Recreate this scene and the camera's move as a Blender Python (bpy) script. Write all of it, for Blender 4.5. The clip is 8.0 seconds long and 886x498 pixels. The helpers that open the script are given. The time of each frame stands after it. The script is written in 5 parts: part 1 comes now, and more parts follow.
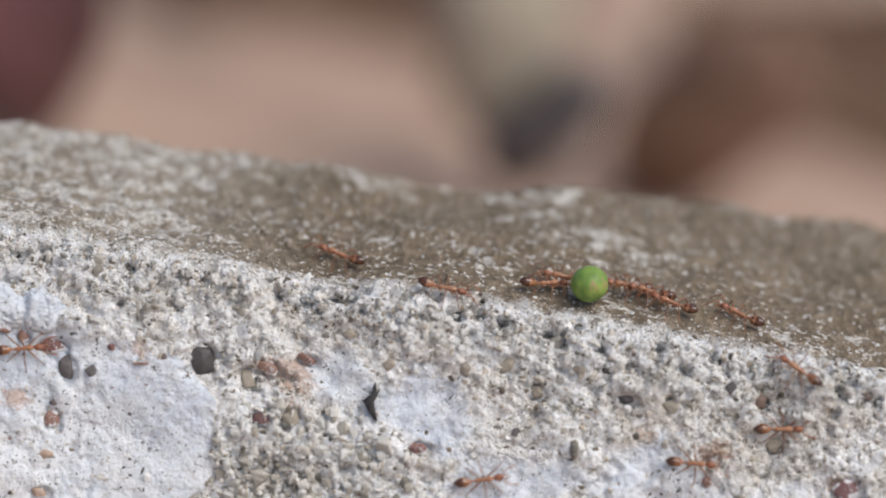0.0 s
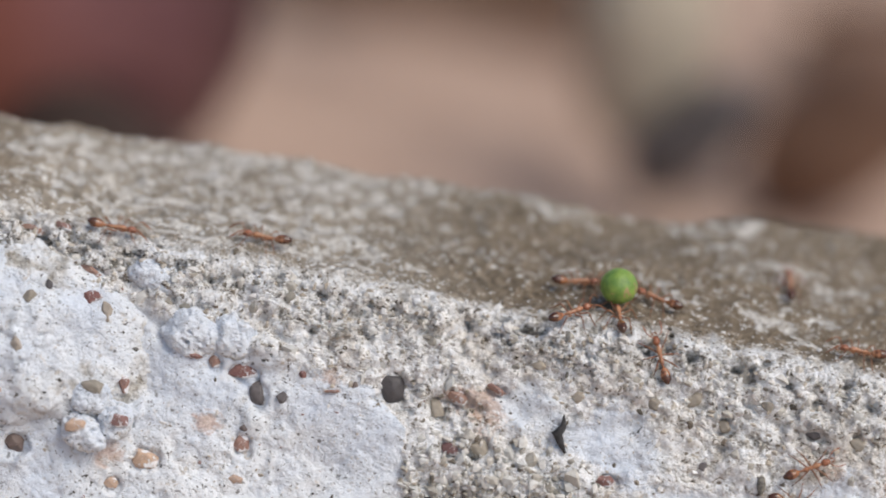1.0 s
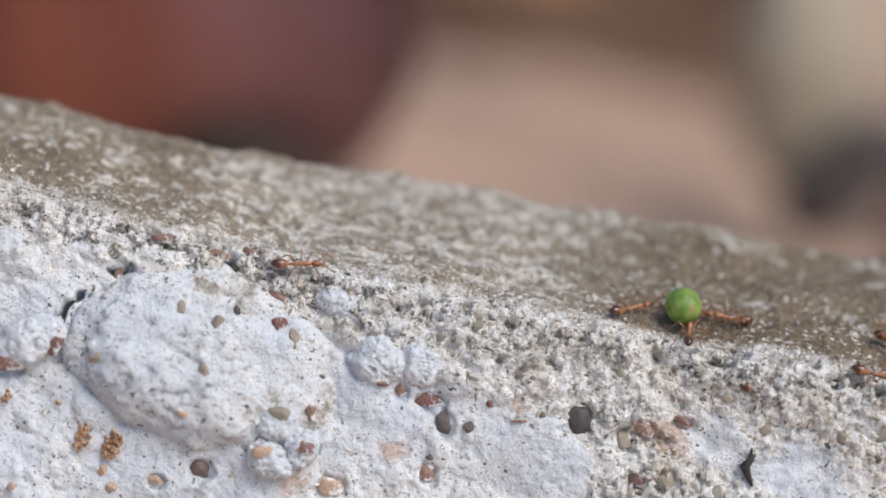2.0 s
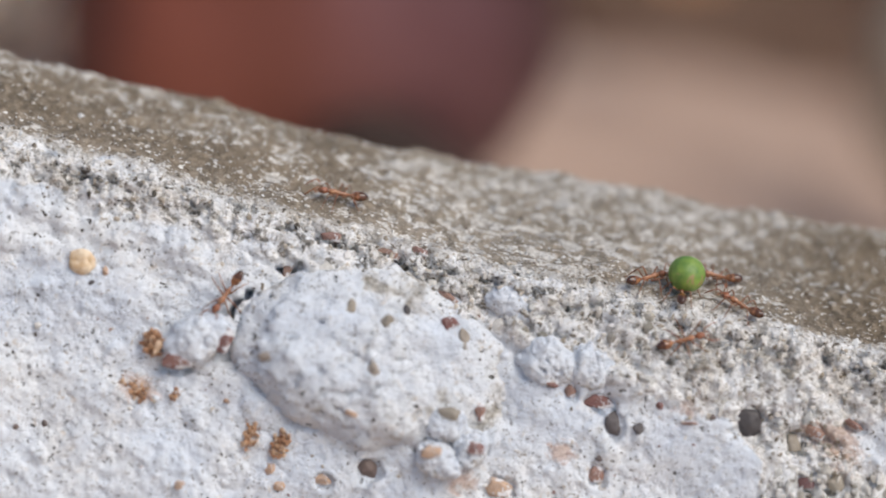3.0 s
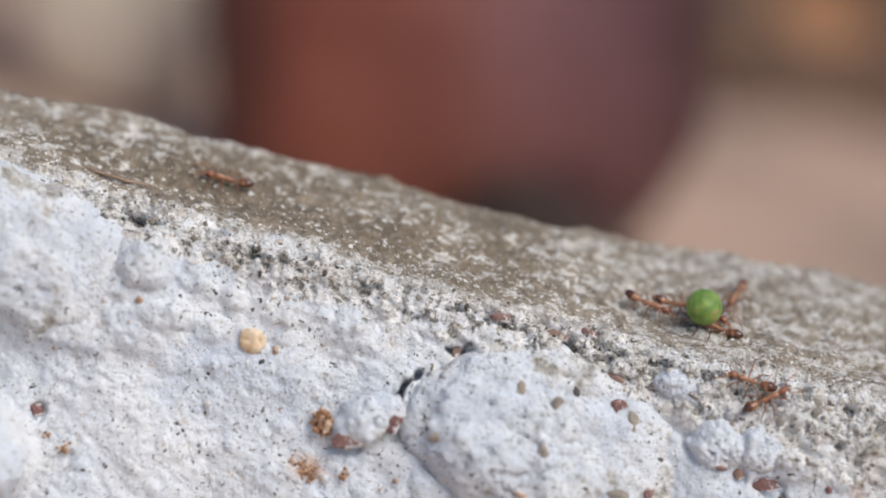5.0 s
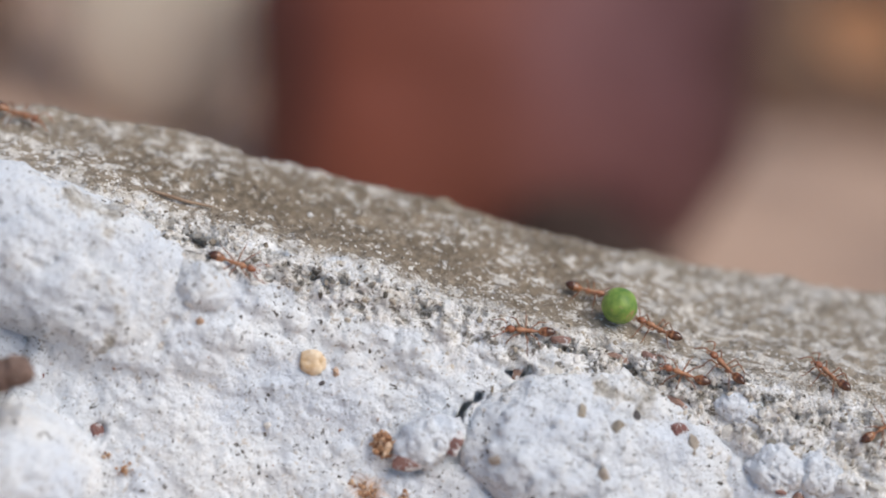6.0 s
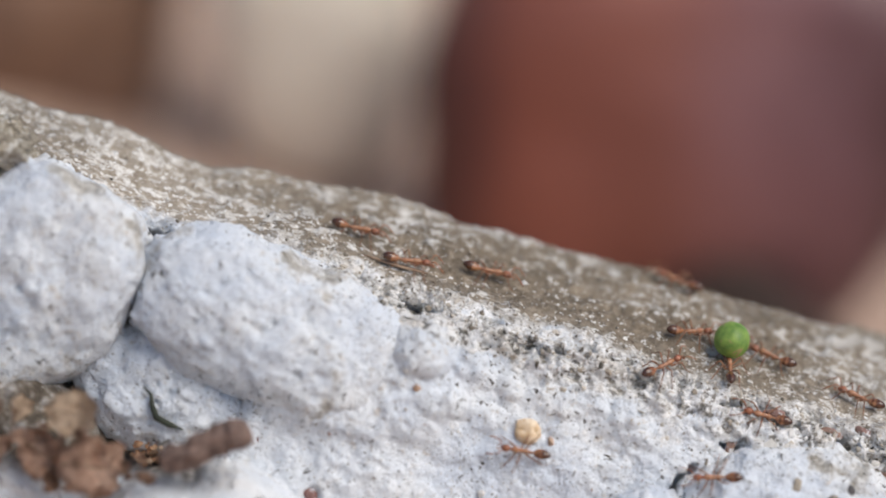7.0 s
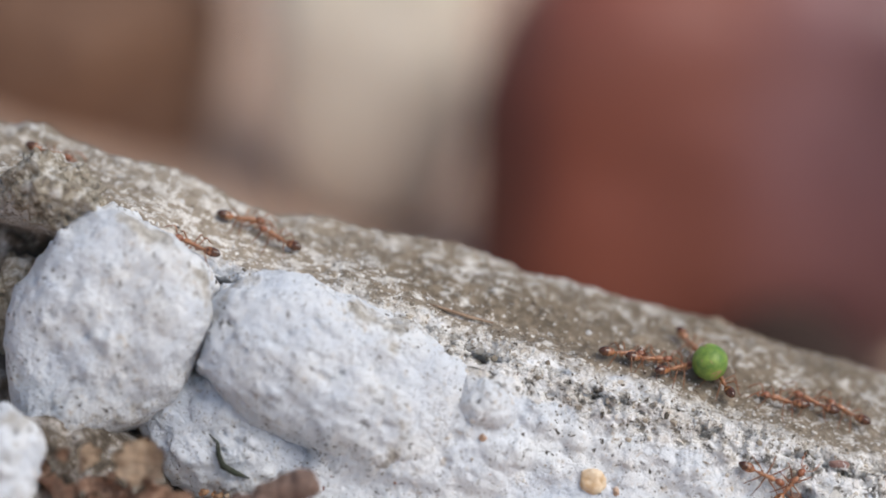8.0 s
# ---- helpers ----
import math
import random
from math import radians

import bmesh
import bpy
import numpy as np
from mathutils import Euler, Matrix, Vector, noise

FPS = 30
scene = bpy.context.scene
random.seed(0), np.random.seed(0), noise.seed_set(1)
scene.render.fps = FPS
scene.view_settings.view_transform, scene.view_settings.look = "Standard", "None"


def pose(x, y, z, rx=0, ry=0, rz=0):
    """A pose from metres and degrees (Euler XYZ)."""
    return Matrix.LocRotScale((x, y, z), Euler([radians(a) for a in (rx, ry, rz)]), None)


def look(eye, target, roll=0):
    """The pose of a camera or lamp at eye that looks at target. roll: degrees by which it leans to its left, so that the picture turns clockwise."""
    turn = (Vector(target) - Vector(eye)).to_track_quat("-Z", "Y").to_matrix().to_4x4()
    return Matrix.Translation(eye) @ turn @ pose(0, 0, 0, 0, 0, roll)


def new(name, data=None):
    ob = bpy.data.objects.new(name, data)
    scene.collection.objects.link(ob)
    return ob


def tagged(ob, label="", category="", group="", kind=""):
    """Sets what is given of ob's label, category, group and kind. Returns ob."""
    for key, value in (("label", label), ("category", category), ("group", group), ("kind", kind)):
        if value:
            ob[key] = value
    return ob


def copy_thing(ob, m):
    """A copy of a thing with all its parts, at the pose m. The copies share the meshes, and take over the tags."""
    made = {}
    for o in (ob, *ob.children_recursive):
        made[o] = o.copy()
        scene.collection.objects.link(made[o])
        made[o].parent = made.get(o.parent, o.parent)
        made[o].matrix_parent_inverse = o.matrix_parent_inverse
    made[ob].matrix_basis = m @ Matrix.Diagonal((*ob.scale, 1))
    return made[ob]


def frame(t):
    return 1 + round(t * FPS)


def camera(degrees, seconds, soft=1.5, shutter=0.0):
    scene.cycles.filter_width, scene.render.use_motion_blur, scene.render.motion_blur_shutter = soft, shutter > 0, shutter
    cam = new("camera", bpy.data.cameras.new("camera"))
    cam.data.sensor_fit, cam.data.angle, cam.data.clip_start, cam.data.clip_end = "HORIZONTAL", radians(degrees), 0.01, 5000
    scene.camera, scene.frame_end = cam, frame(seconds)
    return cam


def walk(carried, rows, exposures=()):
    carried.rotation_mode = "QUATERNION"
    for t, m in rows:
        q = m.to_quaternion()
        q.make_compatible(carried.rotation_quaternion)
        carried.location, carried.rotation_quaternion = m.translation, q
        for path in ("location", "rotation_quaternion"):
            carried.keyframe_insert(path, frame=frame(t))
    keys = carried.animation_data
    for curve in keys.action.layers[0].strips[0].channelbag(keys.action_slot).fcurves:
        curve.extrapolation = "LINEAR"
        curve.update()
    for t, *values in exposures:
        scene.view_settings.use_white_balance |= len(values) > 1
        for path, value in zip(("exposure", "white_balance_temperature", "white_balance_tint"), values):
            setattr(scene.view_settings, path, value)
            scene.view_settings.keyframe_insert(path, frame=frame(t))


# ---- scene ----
MM = 0.001

# ---- camera ----
cam = camera(12.0, 8.0, soft=1.7, shutter=0.1)
cam.data.dof.use_dof = True
cam.data.dof.focus_distance = 0.2986
cam.data.dof.aperture_fstop = 7.8
PATH = [
    (0, (0.036183, -0.275482, 0.130804), (0.035720, 0.003765, 0.021165), 11.955),
    (0.5, (0.031053, -0.275804, 0.130290), (0.031651, 0.002607, 0.018543), 12.409),
    (1, (0.019366, -0.275526, 0.134724), (0.021988, 0.002087, 0.021038), 13.321),
    (1.5, (0.012517, -0.276752, 0.131999), (0.012357, 0.002354, 0.022000), 13.809),
    (1.7, (0.010630, -0.276525, 0.131301), (0.010338, 0.002442, 0.020948), 13.782),
    (2.8, (0.001359, -0.275789, 0.128600), (0.000433, 0.002713, 0.017083), 14.001),
    (3, (-0.002571, -0.275622, 0.128326), (-0.003181, 0.002750, 0.016482), 14.227),
    (3.5, (-0.005658, -0.274839, 0.130480), (-0.009437, 0.002832, 0.016968), 14.251),
    (4, (-0.008125, -0.274355, 0.131923), (-0.011526, 0.002735, 0.016990), 14.551),
    (4.5, (-0.008854, -0.274673, 0.131558), (-0.013667, 0.002892, 0.017827), 14.515),
    (4.7, (-0.010114, -0.274570, 0.131781), (-0.014494, 0.003220, 0.018585), 14.362),
    (5.8, (-0.017061, -0.274707, 0.131541), (-0.019502, 0.003542, 0.019416), 14.937),
    (6, (-0.018284, -0.274814, 0.131316), (-0.020802, 0.003508, 0.019377), 14.885),
    (6.5, (-0.025908, -0.275110, 0.131103), (-0.027594, 0.003452, 0.019744), 15.433),
    (7, (-0.036693, -0.275635, 0.128762), (-0.036853, 0.003901, 0.019862), 16.177),
    (7.5, (-0.038863, -0.275758, 0.128926), (-0.040456, 0.003940, 0.020453), 16.185),
    (8, (-0.042621, -0.275644, 0.130706), (-0.042343, 0.003986, 0.022045), 16.480),
]
walk(cam, [(t, look(eye, target, roll)) for t, eye, target, roll in PATH], [(0, 0.18, 6710, 10), (8, 0.18, 6710, 10)])

# ---- daylight: a bright, overcast sky ----
SUN_HEIGHT, SUN_TURN = 60.0, 128.0
world = bpy.data.worlds.new("sky")
world.use_nodes = True
scene.world = world
_wn = world.node_tree.nodes
_sky = _wn.new("ShaderNodeTexSky")
_sky.sky_type, _sky.sun_disc = "NISHITA", False
_sky.sun_elevation, _sky.sun_rotation = radians(SUN_HEIGHT), radians(SUN_TURN)
_sky.dust_density, _sky.ozone_density = 1.6, 1.0
world.node_tree.links.new(_sky.outputs[0], _wn["Background"].inputs[0])
_wn["Background"].inputs[1].default_value = 0.108
sun = new("sun", bpy.data.lights.new("sun", "SUN"))
sun.data.energy, sun.data.angle, sun.data.color = 2.3, radians(46), (1.0, 0.96, 0.90)
_dir = Vector((math.sin(radians(SUN_TURN)) * math.cos(radians(SUN_HEIGHT)), math.cos(radians(SUN_TURN)) * math.cos(radians(SUN_HEIGHT)), math.sin(radians(SUN_HEIGHT))))
sun.matrix_world = look(_dir * 2, (0, 0, 0))


# ---- materials ----
class Nodes:
    """A short way to write a node material."""

    def __init__(self, name):
        self.mat = bpy.data.materials.new(name)
        self.mat.use_nodes = True
        self.tree = self.mat.node_tree
        self.bsdf = self.tree.nodes["Principled BSDF"]
        self.place = self.tree.nodes.new("ShaderNodeTexCoord").outputs["Object"]

    def add(self, kind, **inputs):
        node = self.tree.nodes.new(kind)
        for key, value in inputs.items():
            self.put(node.inputs[key.replace("_", " ")], value)
        return node

    def put(self, socket, value):
        if isinstance(value, bpy.types.NodeSocket):
            self.tree.links.new(value, socket)
        elif isinstance(value, tuple) and len(value) == 3 and socket.type == "RGBA":
            socket.default_value = (*value, 1)
        else:
            socket.default_value = value

    def noise(self, millimetres, detail=4, rough=0.6, warp=0.0):
        n = self.add("ShaderNodeTexNoise", Vector=self.place, Scale=1000.0 / millimetres, Detail=detail, Roughness=rough, Distortion=warp)
        return n.outputs["Fac"]

    def streaks(self, millimetres, along, detail=4, rough=0.6):
        """Noise drawn out along x."""
        m = self.add("ShaderNodeMapping", Vector=self.place, Scale=(1.0 / along, 1.0, 1.0))
        return self.add("ShaderNodeTexNoise", Vector=m.outputs[0], Scale=1000.0 / millimetres, Detail=detail, Roughness=rough).outputs["Fac"]

    def steps(self, value, *stops):
        """A colour or grey ramp of (position, colour) stops."""
        node = self.add("ShaderNodeValToRGB", Fac=value)
        ramp_ = node.color_ramp
        while len(ramp_.elements) < len(stops):
            ramp_.elements.new(0.5)
        for element, (at, colour) in zip(ramp_.elements, stops):
            element.position = at
            element.color = (*colour, 1) if isinstance(colour, tuple) else (colour, colour, colour, 1)
        return node.outputs["Color"]

    def mix(self, factor, a, b, how="MIX"):
        node = self.tree.nodes.new("ShaderNodeMix")
        node.data_type, node.blend_type = "RGBA", how
        for socket, value in ((node.inputs[0], factor), (node.inputs[6], a), (node.inputs[7], b)):
            self.put(socket, value)
        return node.outputs[2]

    def sums(self, how, a, b):
        node = self.tree.nodes.new("ShaderNodeMath")
        node.operation, node.use_clamp = how, False
        self.put(node.inputs[0], a)
        self.put(node.inputs[1], b)
        return node.outputs[0]

    def attribute(self, name):
        node = self.tree.nodes.new("ShaderNodeAttribute")
        node.attribute_name = name
        return node.outputs["Fac"]

    def one_of(self, island=False):
        node = self.tree.nodes.new("ShaderNodeNewGeometry" if island else "ShaderNodeObjectInfo")
        return node.outputs["Random Per Island" if island else "Random"]

    def done(self, colour, roughness=0.9, bump=None, depth=0.1, **more):
        self.put(self.bsdf.inputs["Base Color"], colour)
        self.put(self.bsdf.inputs["Roughness"], roughness)
        for key, value in more.items():
            self.put(self.bsdf.inputs[key.replace("_", " ")], value)
        if bump is not None:
            b = self.add("ShaderNodeBump", Height=bump, Strength=0.8, Distance=depth * MM)
            self.put(self.bsdf.inputs["Normal"], b.outputs["Normal"])
        return self.mat


def limewash_colour(n):
    """Old limewash: cool white, stained warm and grey, with dark specks."""
    base = n.mix(n.steps(n.noise(7, 3), (0.38, 0.0), (0.62, 1.0)), (0.645, 0.69, 0.755), (0.75, 0.767, 0.783))
    base = n.mix(n.steps(n.noise(1.6, 5, 0.7), (0.56, 0.0), (0.70, 0.4)), base, (0.60, 0.60, 0.60))
    base = n.mix(n.steps(n.noise(5.5, 4, 0.7), (0.57, 0.0), (0.70, 0.4)), base, (0.73, 0.67, 0.60))
    base = n.mix(n.steps(n.noise(0.7, 5, 0.72), (0.60, 0.0), (0.66, 0.55)), base, (0.46, 0.43, 0.39))
    where = n.steps(n.noise(3.6, 3), (0.42, 0.06), (0.58, 1.0))
    specks = n.steps(n.noise(0.5, 3, 0.62), (0.62, 0.0), (0.645, 1.0))
    base = n.mix(n.sums("MULTIPLY", specks, where), base, (0.09, 0.083, 0.075))
    peppered = n.steps(n.noise(0.24, 2, 0.5), (0.665, 0.0), (0.685, 0.8))
    base = n.mix(peppered, base, (0.16, 0.145, 0.125))
    tan = n.steps(n.noise(0.8, 6, 0.76, 0.4), (0.58, 0.0), (0.63, 0.75))
    base = n.mix(n.sums("MULTIPLY", tan, n.steps(n.noise(6.5, 3), (0.46, 0.08), (0.60, 1.0))), base, n.steps(n.noise(0.4, 4), (0.40, (0.26, 0.22, 0.175)), (0.60, (0.60, 0.52, 0.43))))
    return base


def crust_relief(n):
    """Flaky lime crust: fine grains, small flakes and blisters."""
    flakes = n.steps(n.noise(0.6, 5, 0.68), (0.42, 0.0), (0.50, 0.7), (0.60, 1.0))
    scales = n.steps(n.noise(1.7, 4, 0.6, 0.2), (0.44, 0.0), (0.53, 1.0))
    fine = n.sums("ADD", n.sums("MULTIPLY", n.noise(0.2, 4, 0.7), 0.45), n.sums("MULTIPLY", flakes, 0.45))
    return n.sums("ADD", fine, n.sums("ADD", n.sums("MULTIPLY", scales, 0.5), n.sums("MULTIPLY", n.noise(1.6, 4), 1.5)))


def wall_material():
    n = Nodes("limewashed_mortar")
    white = limewash_colour(n)
    grit = n.steps(n.noise(0.65, 6, 0.80, 0.9), (0.33, (0.03, 0.027, 0.023)), (0.385, (0.16, 0.135, 0.105)), (0.42, (0.50, 0.45, 0.39)), (0.45, (0.84, 0.83, 0.81)), (0.58, (0.92, 0.92, 0.92)))
    smear = n.steps(n.noise(2.1, 6, 0.74, 1.1), (0.56, 0.0), (0.63, 0.8))
    grit = n.mix(smear, grit, n.steps(n.noise(0.45, 5, 0.78), (0.36, (0.10, 0.09, 0.072)), (0.48, (0.34, 0.30, 0.245)), (0.60, (0.70, 0.67, 0.61))))
    bloom = n.steps(n.noise(2.6, 6, 0.75, 0.8), (0.36, 0.85), (0.46, 0.0))
    grit = n.mix(bloom, grit, (0.82, 0.83, 0.85))
    grime = n.steps(n.noise(4.5, 4, 0.65), (0.50, 0.0), (0.68, 0.6))
    grit = n.mix(grime, grit, (0.68, 0.60, 0.50), "MULTIPLY")
    worn = n.steps(n.sums("ADD", n.attribute("worn"), n.sums("MULTIPLY", n.noise(1.5, 5, 0.7), 0.9)), (0.60, 0.0), (0.84, 1.0))
    face = n.mix(worn, white, grit)
    where = n.sums("MINIMUM", n.sums("ADD", n.attribute("edge"), n.sums("MULTIPLY", n.attribute("worn"), 0.55)), 1.0)
    dirt = n.steps(n.sums("ADD", n.noise(0.95, 5, 0.74), n.sums("MULTIPLY", n.attribute("edge"), 0.035)), (0.565, 0.0), (0.61, 0.9))
    face = n.mix(n.sums("MULTIPLY", dirt, where), face, n.steps(n.noise(0.35, 4, 0.7), (0.38, (0.055, 0.05, 0.043)), (0.60, (0.27, 0.245, 0.205))))
    rust = n.steps(n.sums("ADD", n.sums("MULTIPLY", n.attribute("rust"), 0.38), n.noise(1.2, 6, 0.75, 0.6)), (0.70, 0.0), (0.86, 0.65))
    face = n.mix(rust, face, n.steps(n.noise(0.5, 4), (0.35, (0.34, 0.17, 0.10)), (0.65, (0.60, 0.42, 0.31))))
    # the ledge: brown dust with crumbs and thin washes of lime left on it
    dust = n.steps(n.noise(0.6, 5, 0.72), (0.32, (0.095, 0.074, 0.052)), (0.50, (0.195, 0.152, 0.107)), (0.66, (0.31, 0.25, 0.185)))
    dust = n.mix(n.steps(n.streaks(6.0, 2.5, 4, 0.6), (0.42, 0.0), (0.60, 0.6)), dust, (0.26, 0.205, 0.148))
    dust = n.mix(n.sums("MULTIPLY", n.attribute("pale"), 0.7), dust, n.steps(n.noise(0.5, 5, 0.75), (0.35, (0.24, 0.20, 0.155)), (0.62, (0.46, 0.41, 0.345))))
    wash = n.steps(n.sums("ADD", n.streaks(6.0, 2.2, 3, 0.6), n.sums("MULTIPLY", n.attribute("pale"), 0.22)), (0.47, 0.0), (0.64, 1.0))
    flakes = n.sums("ADD", n.streaks(0.95, 1.8, 6, 0.76), n.sums("MULTIPLY", wash, 0.115))
    ledge = n.mix(n.steps(flakes, (0.62, 0.0), (0.66, 0.88)), dust, n.steps(n.noise(0.4, 4), (0.35, (0.50, 0.455, 0.395)), (0.6, (0.75, 0.725, 0.685))))
    crumbs = n.steps(n.sums("ADD", n.noise(0.42, 3, 0.6), n.sums("MULTIPLY", wash, 0.03)), (0.625, 0.0), (0.655, 0.9))
    ledge = n.mix(crumbs, ledge, (0.78, 0.76, 0.72))
    ledge = n.mix(n.steps(n.noise(0.75, 4, 0.7, 0.6), (0.31, 0.8), (0.36, 0.0)), ledge, (0.06, 0.036, 0.027))
    colour = n.mix(n.steps(n.sums("ADD", n.attribute("top"), n.sums("MULTIPLY", n.noise(1.8, 4, 0.7), 0.8)), (0.62, 0.0), (0.92, 1.0)), face, ledge)
    colour = n.mix(n.attribute("soil"), colour, n.steps(n.noise(1.5, 4), (0.3, (0.04, 0.034, 0.028)), (0.5, (0.15, 0.125, 0.10)), (0.62, (0.38, 0.35, 0.32)), (0.72, (0.55, 0.54, 0.53))))
    much = n.sums("SUBTRACT", n.sums("ADD", n.sums("MULTIPLY", n.attribute("worn"), 0.66), 0.30), n.sums("MULTIPLY", n.attribute("top"), 0.35))
    return n.done(colour, 0.95, n.sums("MULTIPLY", crust_relief(n), much), 0.5, Specular_IOR_Level=0.15)


def stone_material():
    n = Nodes("limewashed_stone")
    white = limewash_colour(n)
    bare = n.steps(n.noise(0.6, 5, 0.75), (0.3, (0.10, 0.09, 0.075)), (0.5, (0.36, 0.32, 0.26)), (0.65, (0.62, 0.60, 0.56)))
    colour = n.mix(n.steps(n.noise(5.5, 4, 0.65), (0.585, 0.0), (0.66, 0.75)), white, bare)
    return n.done(colour, 0.92, crust_relief(n), 0.19, Specular_IOR_Level=0.15)


def rubble_material():
    """Bare crumbling mortar: tan and grey with white crumbs of lime."""
    n = Nodes("bare_rubble")
    colour = n.steps(n.noise(1.1, 6, 0.76, 0.6), (0.30, (0.07, 0.06, 0.05)), (0.42, (0.28, 0.24, 0.19)), (0.52, (0.46, 0.41, 0.33)), (0.62, (0.72, 0.70, 0.66)))
    return n.done(colour, 0.95, crust_relief(n), 0.4, Specular_IOR_Level=0.15)


M_RUBBLE = rubble_material()


def plain(name, dark, light, size, rough=0.85, bump=0.1, **more):
    n = Nodes(name)
    colour = n.steps(n.noise(size, 5, 0.65), (0.3, dark), (0.7, light))
    return n.done(colour, rough, n.noise(size * 0.4, 4), bump, **more)


def varied(name, stops, size, island, rough=0.9):
    """Pieces that differ from one to the next."""
    n = Nodes(name)
    colour = n.steps(n.one_of(island), *stops)
    n_mix = n.mix(n.steps(n.noise(size, 4, 0.7), (0.35, 0.0), (0.7, 0.6)), colour, (0.60, 0.57, 0.54), "MULTIPLY")
    return n.done(n_mix, rough, n.noise(size * 0.5, 3), 0.05)


M_WALL, M_STONE = wall_material(), stone_material()
M_GRIT = varied("loose_grit", [(0.0, (0.09, 0.08, 0.065)), (0.12, (0.27, 0.23, 0.18)), (0.3, (0.52, 0.46, 0.38)), (0.55, (0.66, 0.63, 0.585)), (0.95, (0.80, 0.80, 0.79))], 0.3, True)


REDS = [(0.0, (0.20, 0.09, 0.085)), (0.35, (0.27, 0.145, 0.125)), (0.65, (0.36, 0.23, 0.18)), (1.0, (0.22, 0.115, 0.115))]
OCHRE = [(0.0, (0.46, 0.29, 0.19)), (0.5, (0.60, 0.42, 0.30)), (1.0, (0.50, 0.37, 0.29))]


def chip_material(name, island, stops):
    """Chips of brick and clay, partly under the limewash."""
    n = Nodes(name)
    colour = n.steps(n.one_of(island), *stops)
    colour = n.mix(n.steps(n.noise(0.4, 4, 0.7), (0.35, 0.0), (0.65, 0.7)), colour, (0.5, 0.46, 0.43), "MULTIPLY")
    colour = n.mix(n.steps(n.noise(0.8, 5, 0.7), (0.52, 0.0), (0.57, 0.9)), colour, (0.74, 0.74, 0.75))
    return n.done(colour, 0.9, n.noise(0.25, 4), 0.08)


M_AGGREGATE = varied("exposed_gravel", [(0.0, (0.20, 0.19, 0.165)), (0.3, (0.44, 0.41, 0.355)), (0.65, (0.72, 0.70, 0.66)), (1.0, (0.55, 0.55, 0.525))], 0.3, True)
M_CHIP, M_FLECK = chip_material("brick_chip", False, REDS), chip_material("brick_fleck", True, REDS)
M_OCHRE = chip_material("orange_chip", False, OCHRE)
M_PEBBLE = varied("dark_pebble", [(0.0, (0.07, 0.064, 0.066)), (0.5, (0.14, 0.122, 0.12)), (1.0, (0.22, 0.14, 0.105))], 0.4, False, 0.6)
M_BUFF = varied("grey_buff_chip", [(0.0, (0.26, 0.235, 0.20)), (0.5, (0.42, 0.37, 0.30)), (1.0, (0.36, 0.31, 0.27))], 0.4, False)
M_PELLET = plain("dry_pellet", (0.56, 0.35, 0.17), (0.80, 0.68, 0.52), 0.8, 0.85, 0.05)
M_CRUMB = varied("brown_crumb", [(0.0, (0.22, 0.11, 0.065)), (0.35, (0.40, 0.215, 0.12)), (0.7, (0.55, 0.33, 0.19)), (1.0, (0.68, 0.52, 0.38))], 0.25, True)
M_BLACK = plain("charred_bit", (0.012, 0.012, 0.013), (0.05, 0.045, 0.045), 0.4, 0.7)
M_SEED = plain("striped_seed", (0.03, 0.028, 0.025), (0.30, 0.27, 0.22), 0.25, 0.5)
M_STRAW = plain("straw", (0.20, 0.125, 0.08), (0.42, 0.30, 0.21), 0.6)
M_TWIG = plain("twig_bark", (0.095, 0.06, 0.048), (0.32, 0.215, 0.175), 0.7, 0.85, 0.3)
M_LEAF = plain("dry_leaf", (0.36, 0.19, 0.13), (0.80, 0.58, 0.44), 1.0, 0.7, 0.5)
M_SCRAP = plain("dark_dry_leaf", (0.17, 0.09, 0.062), (0.46, 0.29, 0.20), 1.0, 0.8, 0.2)
M_TAN = plain("pale_dry_leaf", (0.46, 0.32, 0.215), (0.78, 0.64, 0.49), 1.2, 0.7, 0.4)
M_SLIVER = plain("dark_green_sliver", (0.014, 0.018, 0.013), (0.05, 0.06, 0.04), 0.8, 0.85)
M_SAND = plain("pink_sand", (0.35, 0.235, 0.175), (0.48, 0.34, 0.26), 9.0, 0.95, 0.4)


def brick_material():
    """Orange-red along x, with the mauve sky sheen and darkening ends painted in."""
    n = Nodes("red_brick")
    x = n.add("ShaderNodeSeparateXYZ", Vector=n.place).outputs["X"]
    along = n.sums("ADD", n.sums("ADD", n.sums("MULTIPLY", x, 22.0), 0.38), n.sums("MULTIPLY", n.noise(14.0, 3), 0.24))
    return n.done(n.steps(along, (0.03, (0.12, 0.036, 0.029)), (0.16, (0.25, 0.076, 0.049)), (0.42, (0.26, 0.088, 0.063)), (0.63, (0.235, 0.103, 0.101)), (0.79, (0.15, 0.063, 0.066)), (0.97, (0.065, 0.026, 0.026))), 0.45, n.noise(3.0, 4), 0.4)


